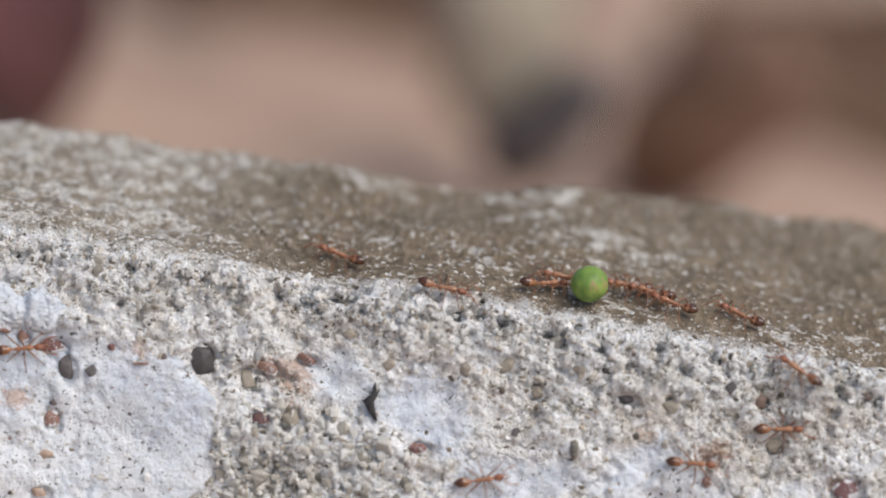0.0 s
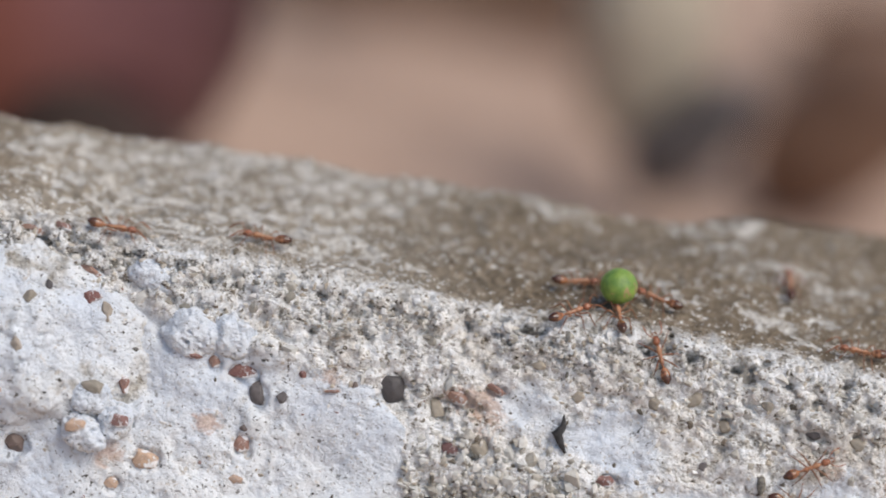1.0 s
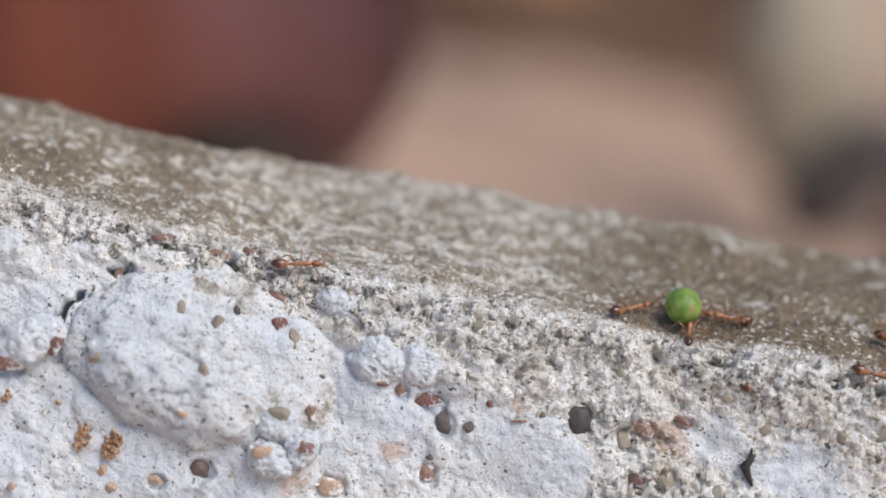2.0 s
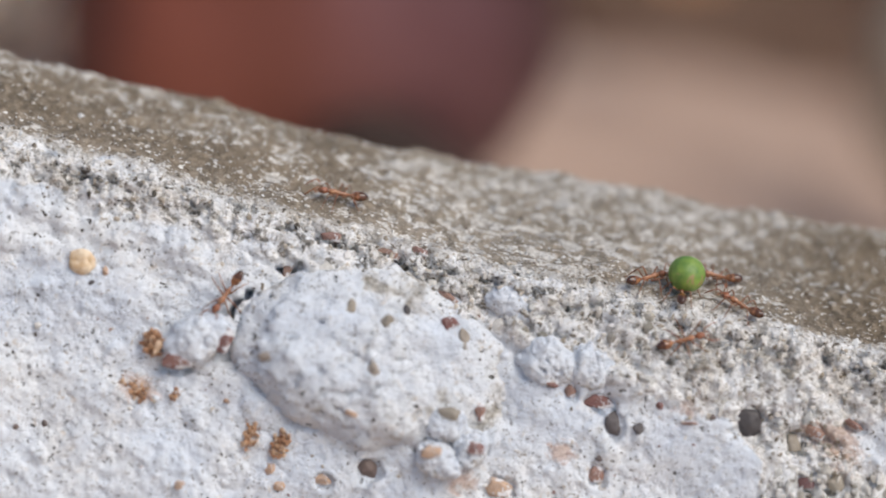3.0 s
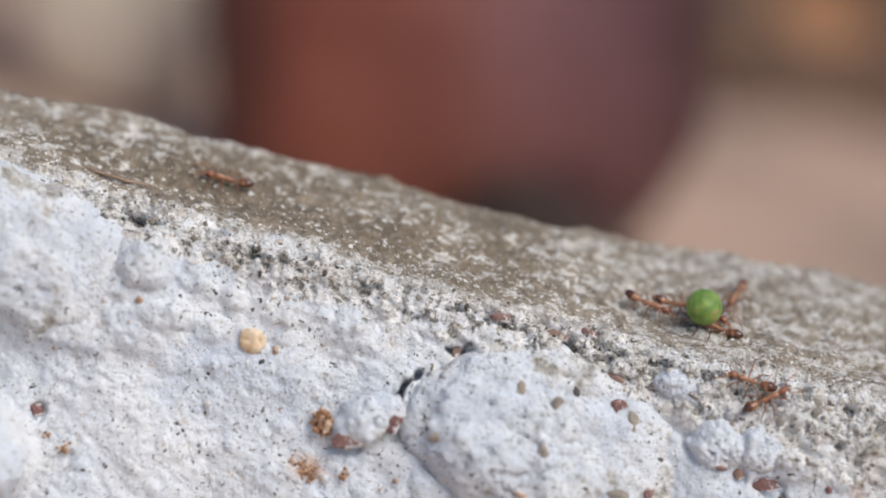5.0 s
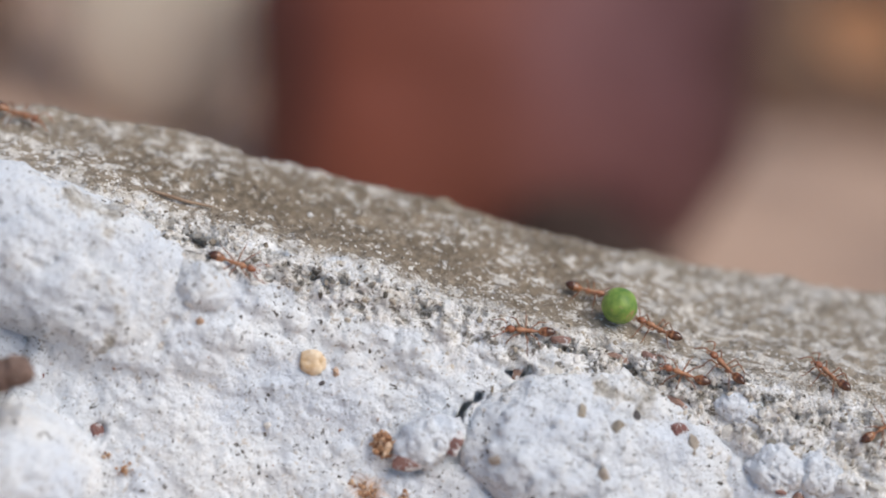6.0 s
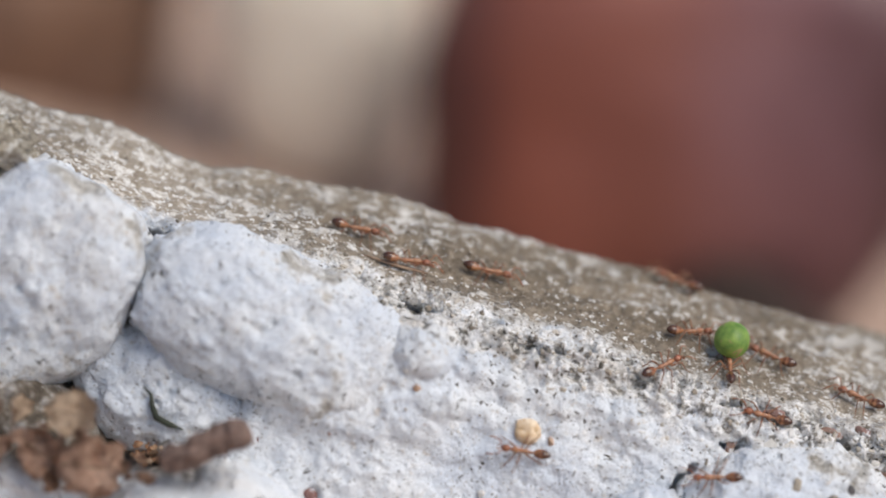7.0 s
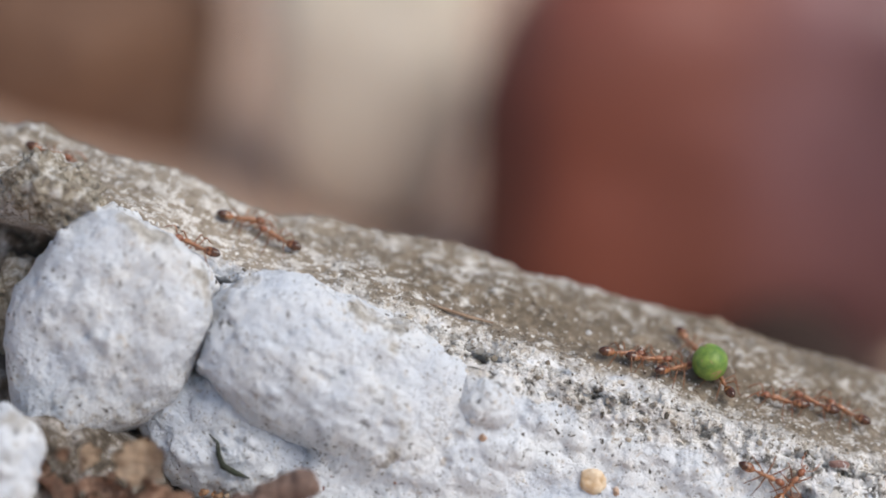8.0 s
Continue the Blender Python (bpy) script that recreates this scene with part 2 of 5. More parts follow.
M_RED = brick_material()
M_CREAM = plain("cream_stone", (0.78, 0.68, 0.54), (0.90, 0.82, 0.69), 10.0, 0.8, 0.4)
M_TAN_ROCK = plain("tan_stone", (0.36, 0.305, 0.235), (0.48, 0.41, 0.315), 10.0, 0.85, 0.4)
M_SLATE = plain("dark_stone", (0.042, 0.035, 0.033), (0.11, 0.09, 0.085), 8.0, 0.7, 0.4)
M_BROWN = plain("brown_leaf", (0.12, 0.060, 0.038), (0.27, 0.155, 0.098), 8.0, 0.7, 0.4)
M_BRICK_SHADE = plain("brick_shade", (0.022, 0.013, 0.010), (0.06, 0.036, 0.028), 4.0, 0.95, 0.4)
M_ORANGE = plain("orange_leaf", (0.42, 0.20, 0.09), (0.60, 0.33, 0.17), 6.0, 0.7, 0.3)


def berry_material():
    n = Nodes("green_berry")
    skin = n.mix(n.steps(n.noise(1.3, 3), (0.35, 0.0), (0.65, 1.0)), (0.10, 0.195, 0.035), (0.25, 0.36, 0.068))
    scar = n.steps(n.noise(1.1, 2, 0.5, 0.6), (0.57, 0.0), (0.64, 0.85))
    return n.done(n.mix(scar, skin, (0.33, 0.22, 0.11)), 0.5, n.noise(0.35, 3), 0.03, Subsurface_Weight=0.15, Subsurface_Radius=(0.0004, 0.0008, 0.0003))


def shell_material(name, dark, light, rough=0.28, size=0.35):
    n = Nodes(name)
    colour = n.steps(n.noise(size, 3), (0.35, dark), (0.65, light))
    return n.done(colour, rough, n.noise(0.08, 2), 0.01, Subsurface_Weight=0.25, Subsurface_Radius=(0.0005, 0.0002, 0.0001), Coat_Weight=0.15)


def gaster_material():
    """Abdomen: amber next to the waist, dark brown behind, with faint rings."""
    n = Nodes("banded_shell")
    split = n.add("ShaderNodeSeparateXYZ", Vector=n.place).outputs["X"]
    wave = n.sums("SINE", n.sums("MULTIPLY", split, 17000.0), 0.0)
    along = n.sums("ADD", n.sums("MULTIPLY", split, 430.0), n.sums("ADD", n.sums("MULTIPLY", wave, 0.07), n.noise(0.5, 2)))
    band = n.steps(along, (0.30, (0.06, 0.022, 0.011)), (0.52, (0.13, 0.048, 0.02)), (0.72, (0.36, 0.16, 0.075)))
    return n.done(band, 0.2, None, 0, Coat_Weight=0.4, Subsurface_Weight=0.2, Subsurface_Radius=(0.0004, 0.0002, 0.0001))


M_BERRY = berry_material()
M_SHELL = shell_material("amber_shell", (0.22, 0.09, 0.045), (0.44, 0.215, 0.115))
M_HEAD = shell_material("red_shell", (0.18, 0.06, 0.03), (0.34, 0.13, 0.065))
M_GASTER = gaster_material()
M_LEG = shell_material("leg_shell", (0.15, 0.06, 0.03), (0.32, 0.15, 0.075), 0.35)
M_FEELER = shell_material("feeler_shell", (0.24, 0.08, 0.035), (0.40, 0.16, 0.07), 0.35)

# The wall's surface in millimetres: u runs along the wall, v across it
# (below 0 the front face, 0 the arris, above 0 the ledge).
EDGE_U = [-90, -70, -55, -44, -27, -10, 3, 15, 27, 40, 52, 64, 82]
EDGE_Z = [17.6, 17.9, 17.7, 18.0, 17.5, 17.0, 17.1, 17.6, 18.2, 19.2, 19.5, 19.9, 20.2]
LEDGE_V = [9.4, 8.8, 8.6, 9.9, 10.6, 11.4, 13.4, 13.9, 14.4, 15.6, 17.8, 19.0, 19.6]


def hashed(ix, iy, seed):
    n = (ix * 374761393 + iy * 668265263 + seed * 974634777) & 0xFFFFFFFF
    n = ((n ^ (n >> 13)) * 1274126177) & 0xFFFFFFFF
    return ((n ^ (n >> 16)) & 0xFFFF) / 32767.5 - 1.0


def grain(x, y, seed):
    """Smooth noise of -1 to 1, one cell a unit."""
    x, y = np.asarray(x, float), np.asarray(y, float)
    fx, fy = np.floor(x), np.floor(y)
    ix, iy = fx.astype(np.int64), fy.astype(np.int64)
    a, b = x - fx, y - fy
    a, b = a * a * (3 - 2 * a), b * b * (3 - 2 * b)
    low = hashed(ix, iy, seed) * (1 - a) + hashed(ix + 1, iy, seed) * a
    high = hashed(ix, iy + 1, seed) * (1 - a) + hashed(ix + 1, iy + 1, seed) * a
    return low * (1 - b) + high * b


def layered(x, y, seed, octaves=3):
    total, size = 0.0, 1.0
    for k in range(octaves):
        c, s = math.cos(0.6 * k), math.sin(0.6 * k)
        total = total + size * grain((c * x - s * y) * 2.03**k, (s * x + c * y) * 2.03**k, seed + 17 * k)
        size *= 0.5
    return total


def ramp(x, a, b):
    s = np.clip((np.asarray(x, float) - a) / (b - a), 0, 1)
    return s * s * (3 - 2 * s)


FACE_TURN, LEDGE_TURN = math.atan2(0.907, 0.42), math.atan2(0.225, 0.974)
TAB_V = np.linspace(-40, 60, 4001)
TAB_TURN = FACE_TURN + (LEDGE_TURN - FACE_TURN) * ramp(TAB_V, -1.6, 1.4)
TAB_Y = np.concatenate([[0], np.cumsum(np.cos(TAB_TURN[:-1]) * np.diff(TAB_V))])
TAB_Z = np.concatenate([[0], np.cumsum(np.sin(TAB_TURN[:-1]) * np.diff(TAB_V))])
TAB_Y, TAB_Z = TAB_Y - np.interp(0, TAB_V, TAB_Y) + 0.15, TAB_Z - np.interp(0, TAB_V, TAB_Z) - 0.25

# Swellings of the plaster: u, v, half width, half height, lean in degrees, rise.
SWELLS = [
    (-47.5, -20.5, 8.0, 5.6, 8, 4.6), (-63.0, -19.0, 9.0, 7.0, 0, 5.0), (-16.5, -7.3, 0.45, 1.2, -8, -3.0), (-15.9, -5.9, 0.35, 0.7, -30, -2.0), (-16.9, -8.3, 0.7, 0.35, 50, -2.0), (-13.0, -3.9, 0.7, 0.35, 20, -1.8), (-12.4, -3.2, 0.4, 0.6, 0, -1.0), (-43.0, -6.0, 12.0, 6.0, -4, 1.2), (-71.0, 1.5, 4.5, 2.6, 0, 1.3), (-66.0, 2.2, 2.5, 1.6, 0, 0.8),
    (-36.1, -3.5, 2.4, 2.3, 0, 1.6), (-32.7, -3.7, 1.4, 1.3, 0, 0.9), (-29.6, -4.4, 1.1, 1.0, 0, 0.6), (-34.2, -7.1, 1.6, 1.2, 0, 0.5), (-30.6, -6.9, 1.5, 1.1, 20, 0.4),
    (-25.2, -4.4, 1.5, 1.0, 10, 0.4), (-20.5, -5.0, 2.6, 1.4, 12, 0.5), (-21.0, -7.6, 1.3, 0.9, 40, 0.35),
    (2.0, -0.9, 1.6, 1.0, 0, 0.6), (11.8, -5.6, 1.8, 1.3, 0, 0.5), (3.9, -6.2, 0.8, 1.7, 25, -0.4),
    (3.4, -3.6, 2.6, 1.6, -10, 0.5),
]


# Chips of brick and dark pebbles in the face: u, v, half sizes.
CHIPS = [(-2.1, -2.5, 1.0, 0.28), (-1.5, -4.4, 0.75, 0.5), (2.2, -9.9, 0.36, 0.75), (10.1, -7.4, 1.0, 0.55), (8.0, -7.1, 0.42, 0.5), (6.6, -7.0, 0.6, 0.2),
         (-19.3, -11.8, 1.1, 0.8), (-16.4, -9.6, 0.55, 1.1), (2.3, -12.5, 0.75, 0.5), (14.3, -6.8, 0.3, 0.28),
         (11.2, -12.5, 0.6, 0.7), (25.4, -6.4, 0.9, 0.5), (25.8, -10.1, 0.8, 0.45), (28.0, -5.4, 0.8, 0.3), (57.3, -9.3, 0.45, 0.45), (67.0, -8.0, 1.1, 0.8), (16.6, -7.6, 0.6, 0.15), (36.9, -10.6, 0.7, 0.45), (11.9, -19.1, 0.4, 0.55), (-11.0, -0.2, 0.7, 0.4), (-41.0, -15.9, 0.55, 0.6), (-6.8, -0.2, 1.0, 0.4), (-4.7, 0.6, 0.6, 0.4), (-13.4, -3.4, 0.35, 0.8)]
OCHRES = [(-35.9, -6.5, 0.35, 0.28), (-25.8, -7.2, 0.25, 0.38), (4.7, -14.8, 1.0, 0.75), (-0.4, -13.5, 0.8, 0.5), (-11.2, -17.4, 0.4, 0.5), (-10.2, -18.4, 0.5, 0.4), (-7.3, -17.2, 0.55, 0.45), (-17.0, -20.2, 0.4, 0.4), (11.4, -17.8, 0.6, 0.4), (11.4, -15.0, 0.5, 0.35), (-6.5, -12.2, 0.5, 0.25), (17.2, -18.7, 0.6, 0.6), (-15.3, -13.6, 0.22, 0.2), (2.8, -17.0, 0.5, 0.5)]
BUFFS = [(-5.7, -5.3, 0.5, 0.5), (-5.8, -8.9, 0.4, 0.6), (-13.3, -9.9, 0.5, 0.4), (-8.4, -4.9, 0.35, 0.55), (-0.2, -5.2, 0.4, 0.8), (24.1, -7.4, 0.6, 0.7), (27.7, -9.7, 0.65, 0.65), (0.1, -10.6, 0.9, 0.45), (41.8, -3.8, 0.6, 0.7), (39.0, -4.6, 0.5, 0.4), (44.3, -5.2, 0.6, 0.5), (53.8, -4.6, 0.7, 0.5), (47.0, -3.2, 0.5, 0.4), (61.5, -5.8, 0.6, 0.6), (33.8, -5.0, 0.5, 0.4), (30.5, -3.2, 0.5, 0.35), (63.5, -10.6, 0.6, 0.5)]
PEBBLES = [(20.6, -6.6, 1.15, 0.95), (11.5, -8.7, 0.65, 0.8), (13.3, -8.7, 0.45, 0.42), (11.2, -11.3, 0.35, 0.3), (18.1, -6.9, 0.25, 0.25), (50.6, -4.5, 0.6, 0.35), (50.0, -12.3, 0.4, 0.5),
           (66.9, -1.3, 0.5, 0.35), (-4.5, -15.7, 0.8, 0.7), (-4.6, -4.2, 0.3, 0.35), (-26.5, -8.2, 0.27, 0.17), (-27.3, -18.6, 0.25, 0.25), (-29.2, -19.4, 0.25, 0.25), (59.8, -3.0, 0.5, 0.6), (57.7, -2.6, 0.4, 0.5), (43.4, -8.3, 0.3, 0.4)]


def wear(u, v):
    """Where the limewash has worn off the face: 0 whole, 1 bare."""
    spots = layered(u / 6.0, v / 4.5, 5, 3)
    begin = 13 - 20 * ramp(v, -8, -3)
    lost = ramp(u - begin, 0, 12) * (0.62 + 0.42 * spots) + 0.8 * ramp(-u, 60, 66) * ramp(v, -3, 0)
    lost = lost + 0.75 * np.exp(-(((u - 28.5) / 5.0) ** 2 + ((v + 13.0) / 4.0) ** 2)) 
    for a, b, c, d, much in ((38.0, -8.0, 5.5, 2.6, 0.9), (45.0, -11.5, 4.0, 2.5, 0.8), (55.0, -10.5, 5.0, 2.2, 0.75), (64.0, -9.0, 3.0, 2.0, 0.6), (30.0, -6.0, 3.0, 1.5, 0.5)):
        lost = lost - much * np.exp(-(((u - a) / c) ** 2 + ((v - b) / d) ** 2))
    edge = ramp(v, -4.0 - 1.2 * ramp(u, -40, -10), -0.5) * ramp(u, -62, -40) * (0.75 + 0.5 * layered(u / 2.2, v / 1.6, 13, 3))
    return np.clip(lost + edge, 0, 1)


def patch(u, v):
    """A skin of smooth plaster that is left on the worn part."""
    r = np.hypot((u - 18.3) / 4.6, (v + 13.0) / 6.1) + 0.10 * layered(u / 2.2, v / 2.2, 91, 3)
    return ramp(-r, -1.02, -0.95)


def pimples(u, v, cell, chance, seed):
    """Round blisters scattered one to a cell."""
    x, y = u / cell, v / cell
    fx, fy = np.floor(x), np.floor(y)
    best = np.zeros_like(x)
    for i in (-1, 0, 1):
        for j in (-1, 0, 1):
            ix, iy = (fx + i).astype(np.int64), (fy + j).astype(np.int64)
            cx, cy = fx + i + 0.5 + 0.4 * hashed(ix, iy, seed), fy + j + 0.5 + 0.4 * hashed(ix, iy, seed + 1)
            size = 0.28 + 0.2 * hashed(ix, iy, seed + 2)
            there = hashed(ix, iy, seed + 3) < 2 * chance - 1
            d = ((x - cx) ** 2 + (y - cy) ** 2) / size**2
            best = np.maximum(best, np.where(there, np.sqrt(np.clip(1 - d, 0, 1)) * size * cell, 0))
    return best


def rise(u, v):
    """The height of the surface over its plain profile."""
    face, top = ramp(-v, -0.6, 1.2), ramp(v, -0.6, 1.2)
    skin = patch(u, v)
    worn = wear(u, v) * (1 - skin)
    whole = face * (1 - skin) * (1 - 0.7 * worn)
    h = 0.55 * layered(u / 9.0, v / 7.0, 11, 2) + face * 0.26 * layered(u / 4.6, v / 3.4, 19, 2)
    h = h + face * (0.22 + 0.10 * worn) * (1 - 0.6 * skin) * layered(u / 2.1, v / 1.9, 23, 3)
    h = h + (0.055 + 0.18 * worn * face + 0.05 * top) * layered(u / 0.62, v / 0.62, 37, 3)
    wu, wv = u + 0.35 * grain(u / 0.9, v / 0.9, 301) + 0.5 * grain(u / 2.3, v / 2.3, 303), v + 0.35 * grain(u / 0.9, v / 0.9, 305) + 0.5 * grain(u / 2.3, v / 2.3, 307)
    h = h + whole * (0.30 * pimples(wu, wv, 3.1, 0.25, 201) + 0.42 * pimples(wu + 4.3, wv, 1.25, 0.22, 211))
    h = h + face * worn * 0.24 * ramp(layered(wu / 1.1, wv / 0.8, 321, 3), 0.02, 0.16)
    h = h + face * worn * 0.12 * (1 - np.abs(layered(wu / 1.3, wv / 0.8, 311, 3)))
    pits = np.clip(layered(u / 1.3, v / 1.15, 41, 3) - 0.55 + 0.15 * (1 - worn), 0, 1)
    h = h - (0.9 * worn + 0.25) * face * pits
    h = h + top * 0.2 * layered(u / 4.0, v / 2.0, 53, 3) + top * 0.22 * np.clip(layered(u / 1.8, v / 1.2, 59, 3) - 0.25, 0, 1)
    band = np.exp(-((v + 0.7) / 1.3) ** 2)
    h = h - band * 1.7 * np.clip(layered(u / 1.0, v / 0.8, 67, 3) - 0.2, 0, 1)
    h = h + 0.35 * skin * face * ramp(u, 15.5, 20.0)
    for cu, cv, ru, rv, lean, up in SWELLS:
        c, s = math.cos(math.radians(lean)), math.sin(math.radians(lean))
        pu, pv = (u, v) if up > 0 else (wu, wv)
        a, b = (c * (pu - cu) + s * (pv - cv)) / ru, (c * (pv - cv) - s * (pu - cu)) / rv
        inside = np.clip(1 - (a * a + b * b), 0, 1)
        h = h + up * (inside**0.8 if 0 < up < 3 and ru < 4 else np.sqrt(inside) * ramp(inside, 0.0, 0.4))
    ragged = 0.22 * layered(u / 0.7, v / 0.7, 331, 2)
    for cu, cv, ru, rv in CHIPS + OCHRES + BUFFS + PEBBLES:
        if ru + rv > 0.9:
            d = np.hypot((u - cu - 0.12) / (ru + 0.2), (v - cv + 0.16) / (rv + 0.2)) + ragged
            h = h - 0.45 * ramp(-d, -1.1, -0.8)
    hollow = ramp(-u, 48.5, 52.0) * ramp(-v, 0.2, 2.0) + ramp(-u, 46, 50) * ramp(-v, 9.0, 11.0)
    hollow = np.clip(hollow, 0, 1) * np.maximum(ramp(v, -19.0, -16.5), ramp(-u, 54, 57))
    return h - (5.0 - 2.2 * ramp(-v, 9.0, 13.0)) * hollow + hollow * 0.9 * layered(u / 2.6, v / 2.6, 71, 3)


def surface(u, v, lift=0.0):
    """Points of the wall at u, v, raised by lift along the normal."""
    u, v = np.broadcast_arrays(np.asarray(u, float), np.asarray(v, float))
    end = np.interp(u, EDGE_U, LEDGE_V) + 0.35 * layered(u / 3.0, 0 * u, 83, 3)
    past = np.maximum(v - end, 0)
    w = v - past
    turn = np.interp(w, TAB_V, TAB_TURN)
    tall = rise(u, w) + lift
    y = np.interp(w, TAB_V, TAB_Y) - np.sin(turn) * tall + 1.6 * (1 - np.exp(-past / 1.6)) + 0.12 * past
    z = np.interp(w, TAB_V, TAB_Z) + np.cos(turn) * tall + np.interp(u, EDGE_U, EDGE_Z) - past * past / (past + 1.2)
    return np.stack([u, y, z], -1)


# ---- building helpers ----
def mesh_of(name, verts, faces, material, smooth=True):
    me = bpy.data.meshes.new(name)
    me.from_pydata([tuple(p) for p in verts], [], [tuple(q) for q in faces])
    me.materials.append(material)
    if smooth:
        me.polygons.foreach_set("use_smooth", np.ones(len(me.polygons), bool))
    me.update()
    return me


def part(name, bm, material, parent, label="", place=None):
    """One mesh object under a thing or a part, from a bmesh in metres."""
    me = bpy.data.meshes.new(name)
    bm.to_mesh(me)
    bm.free()
    me.materials.append(material)
    me.polygons.foreach_set("use_smooth", np.ones(len(me.polygons), bool))
    ob = new(name, me)
    ob.parent = parent
    if place is not None:
        ob.matrix_basis = place
    return tagged(ob, label)


def thing(name, bm, material, label, category, m, group="", kind=""):
    ob = part(name, bm, material, None, label, m)
    return tagged(ob, label, category, group, kind)


def frame_on_wall(u, v, turn=0.0, lift=0.0):
    """A pose on the wall, in metres: x along u turned towards v, z off the surface."""
    spots = surface(u + np.array([-0.5, 0.5, 0, 0, 0]), v + np.array([0, 0, -0.5, 0.5, 0]))
    w = float(np.interp(v, TAB_V, TAB_TURN))
    across = Vector((0, math.cos(w), math.sin(w)))
    out = Vector((0, -math.sin(w), math.cos(w)))
    c, s = math.cos(radians(turn)), math.sin(radians(turn))
    ahead = Vector((1, 0, 0)) * c + across * s
    side = out.cross(ahead)
    at = Vector(spots.mean(0)) + out * lift
    m = Matrix((ahead, side, out)).transposed().to_4x4()
    m.translation = at * MM
    return m


def lump(rx, ry, rz, rough, seed, subdiv=3, square=2.0, cell=None):
    """A stone-like bmesh, half sizes in mm, roughened by noise."""
    bm = bmesh.new()
    bmesh.ops.create_icosphere(bm, subdivisions=subdiv, radius=1.0)
    cell = cell or max(rx, ry, rz)
    for q in bm.verts:
        p = q.co.copy()
        k = (abs(p.x) ** square + abs(p.y) ** square + abs(p.z) ** square) ** (-1 / square)
        p = Vector((p.x * rx, p.y * ry, p.z * rz)) * k
        s = Vector((seed * 3.7, seed * 1.3, seed * 7.1))
        w = noise.noise(p / cell * 1.3 + s) + 0.45 * noise.noise(p / cell * 3.1 + s) + 0.22 * noise.noise(p / cell * 7.0 + s)
        q.co = (p + q.co.normalized() * w * rough) * MM
    return bm


def tube(points, radii, sides=6):
    """A tapering tube through points, in mm."""
    bm = bmesh.new()
    rings = []
    pts = [Vector(p) for p in points]
    for i, (p, r) in enumerate(zip(pts, radii)):
        d = (pts[min(i + 1, len(pts) - 1)] - pts[max(i - 1, 0)]).normalized()
        a = d.orthogonal().normalized() if abs(d.z) > 0.95 else d.cross(Vector((0, 0, 1))).normalized()
        b = d.cross(a)
        rings.append([bm.verts.new((p + (a * math.cos(2 * math.pi * k / sides) + b * math.sin(2 * math.pi * k / sides)) * r) * MM) for k in range(sides)])
    for one, two in zip(rings, rings[1:]):
        for k in range(sides):
            bm.faces.new((one[k], one[(k + 1) % sides], two[(k + 1) % sides], two[k]))
    bm.faces.new(rings[0][::-1])
    bm.faces.new(rings[-1])
    bmesh.ops.recalc_face_normals(bm, faces=bm.faces)
    return bm


def blob(*pieces, rings=12, segments=16):
    """Overlapping ellipsoids of (x, y, z, rx, ry, rz), in mm."""
    bm = bmesh.new()
    for x, y, z, rx, ry, rz in pieces:
        m = Matrix.Translation(Vector((x, y, z)) * MM) @ Matrix.Diagonal((rx * MM, ry * MM, rz * MM, 1))
        bmesh.ops.create_uvsphere(bm, u_segments=segments, v_segments=rings, radius=1.0, matrix=m)
    return bm


# ---- ground ----
def make_ground():
    """One sheet out to the horizon, finer and uneven near the wall."""
    steps = np.concatenate([[-40, -12, -4, -1.5, -0.6], np.linspace(-0.3, 0.3, 61), [0.6, 1.5, 4, 12, 40]])
    gx, gy = np.meshgrid(steps, steps)
    near = np.exp(-((gx / 0.25) ** 2 + (gy / 0.25) ** 2))
    gz = -0.008 + near * (0.0012 * layered(gx * 40, gy * 40, 7, 3) + 0.0006 * layered(gx * 130, gy * 130, 9, 2)) - 0.0008
    k = len(steps)
    faces = [(r * k + c, r * k + c + 1, (r + 1) * k + c + 1, (r + 1) * k + c) for r in range(k - 1) for c in range(k - 1)]
    me = mesh_of("ground", np.stack([gx, gy, gz], -1).reshape(-1, 3), faces, M_SAND)
    tagged(new("ground", me), "pale pinkish sandy ground behind the low wall", "ground", kind="structure")


make_ground()


# ---- the wall ----
# Rust and brick-dust stains: u, v, half width, half height.
RUST = [(27.6, -7.2, 1.8, 2.4), (25.2, -6.4, 1.6, 1.0), (16.2, -6.8, 1.3, 1.0), (57.4, -7.4, 1.8, 1.6), (52.4, -7.0, 1.0, 0.9), (-21.6, -14.4, 2.0, 1.3), (8.5, -11.5, 1.5, 1.2), (66.5, -8.0, 1.6, 1.2), (2.0, -15.0, 1.5, 1.2)]


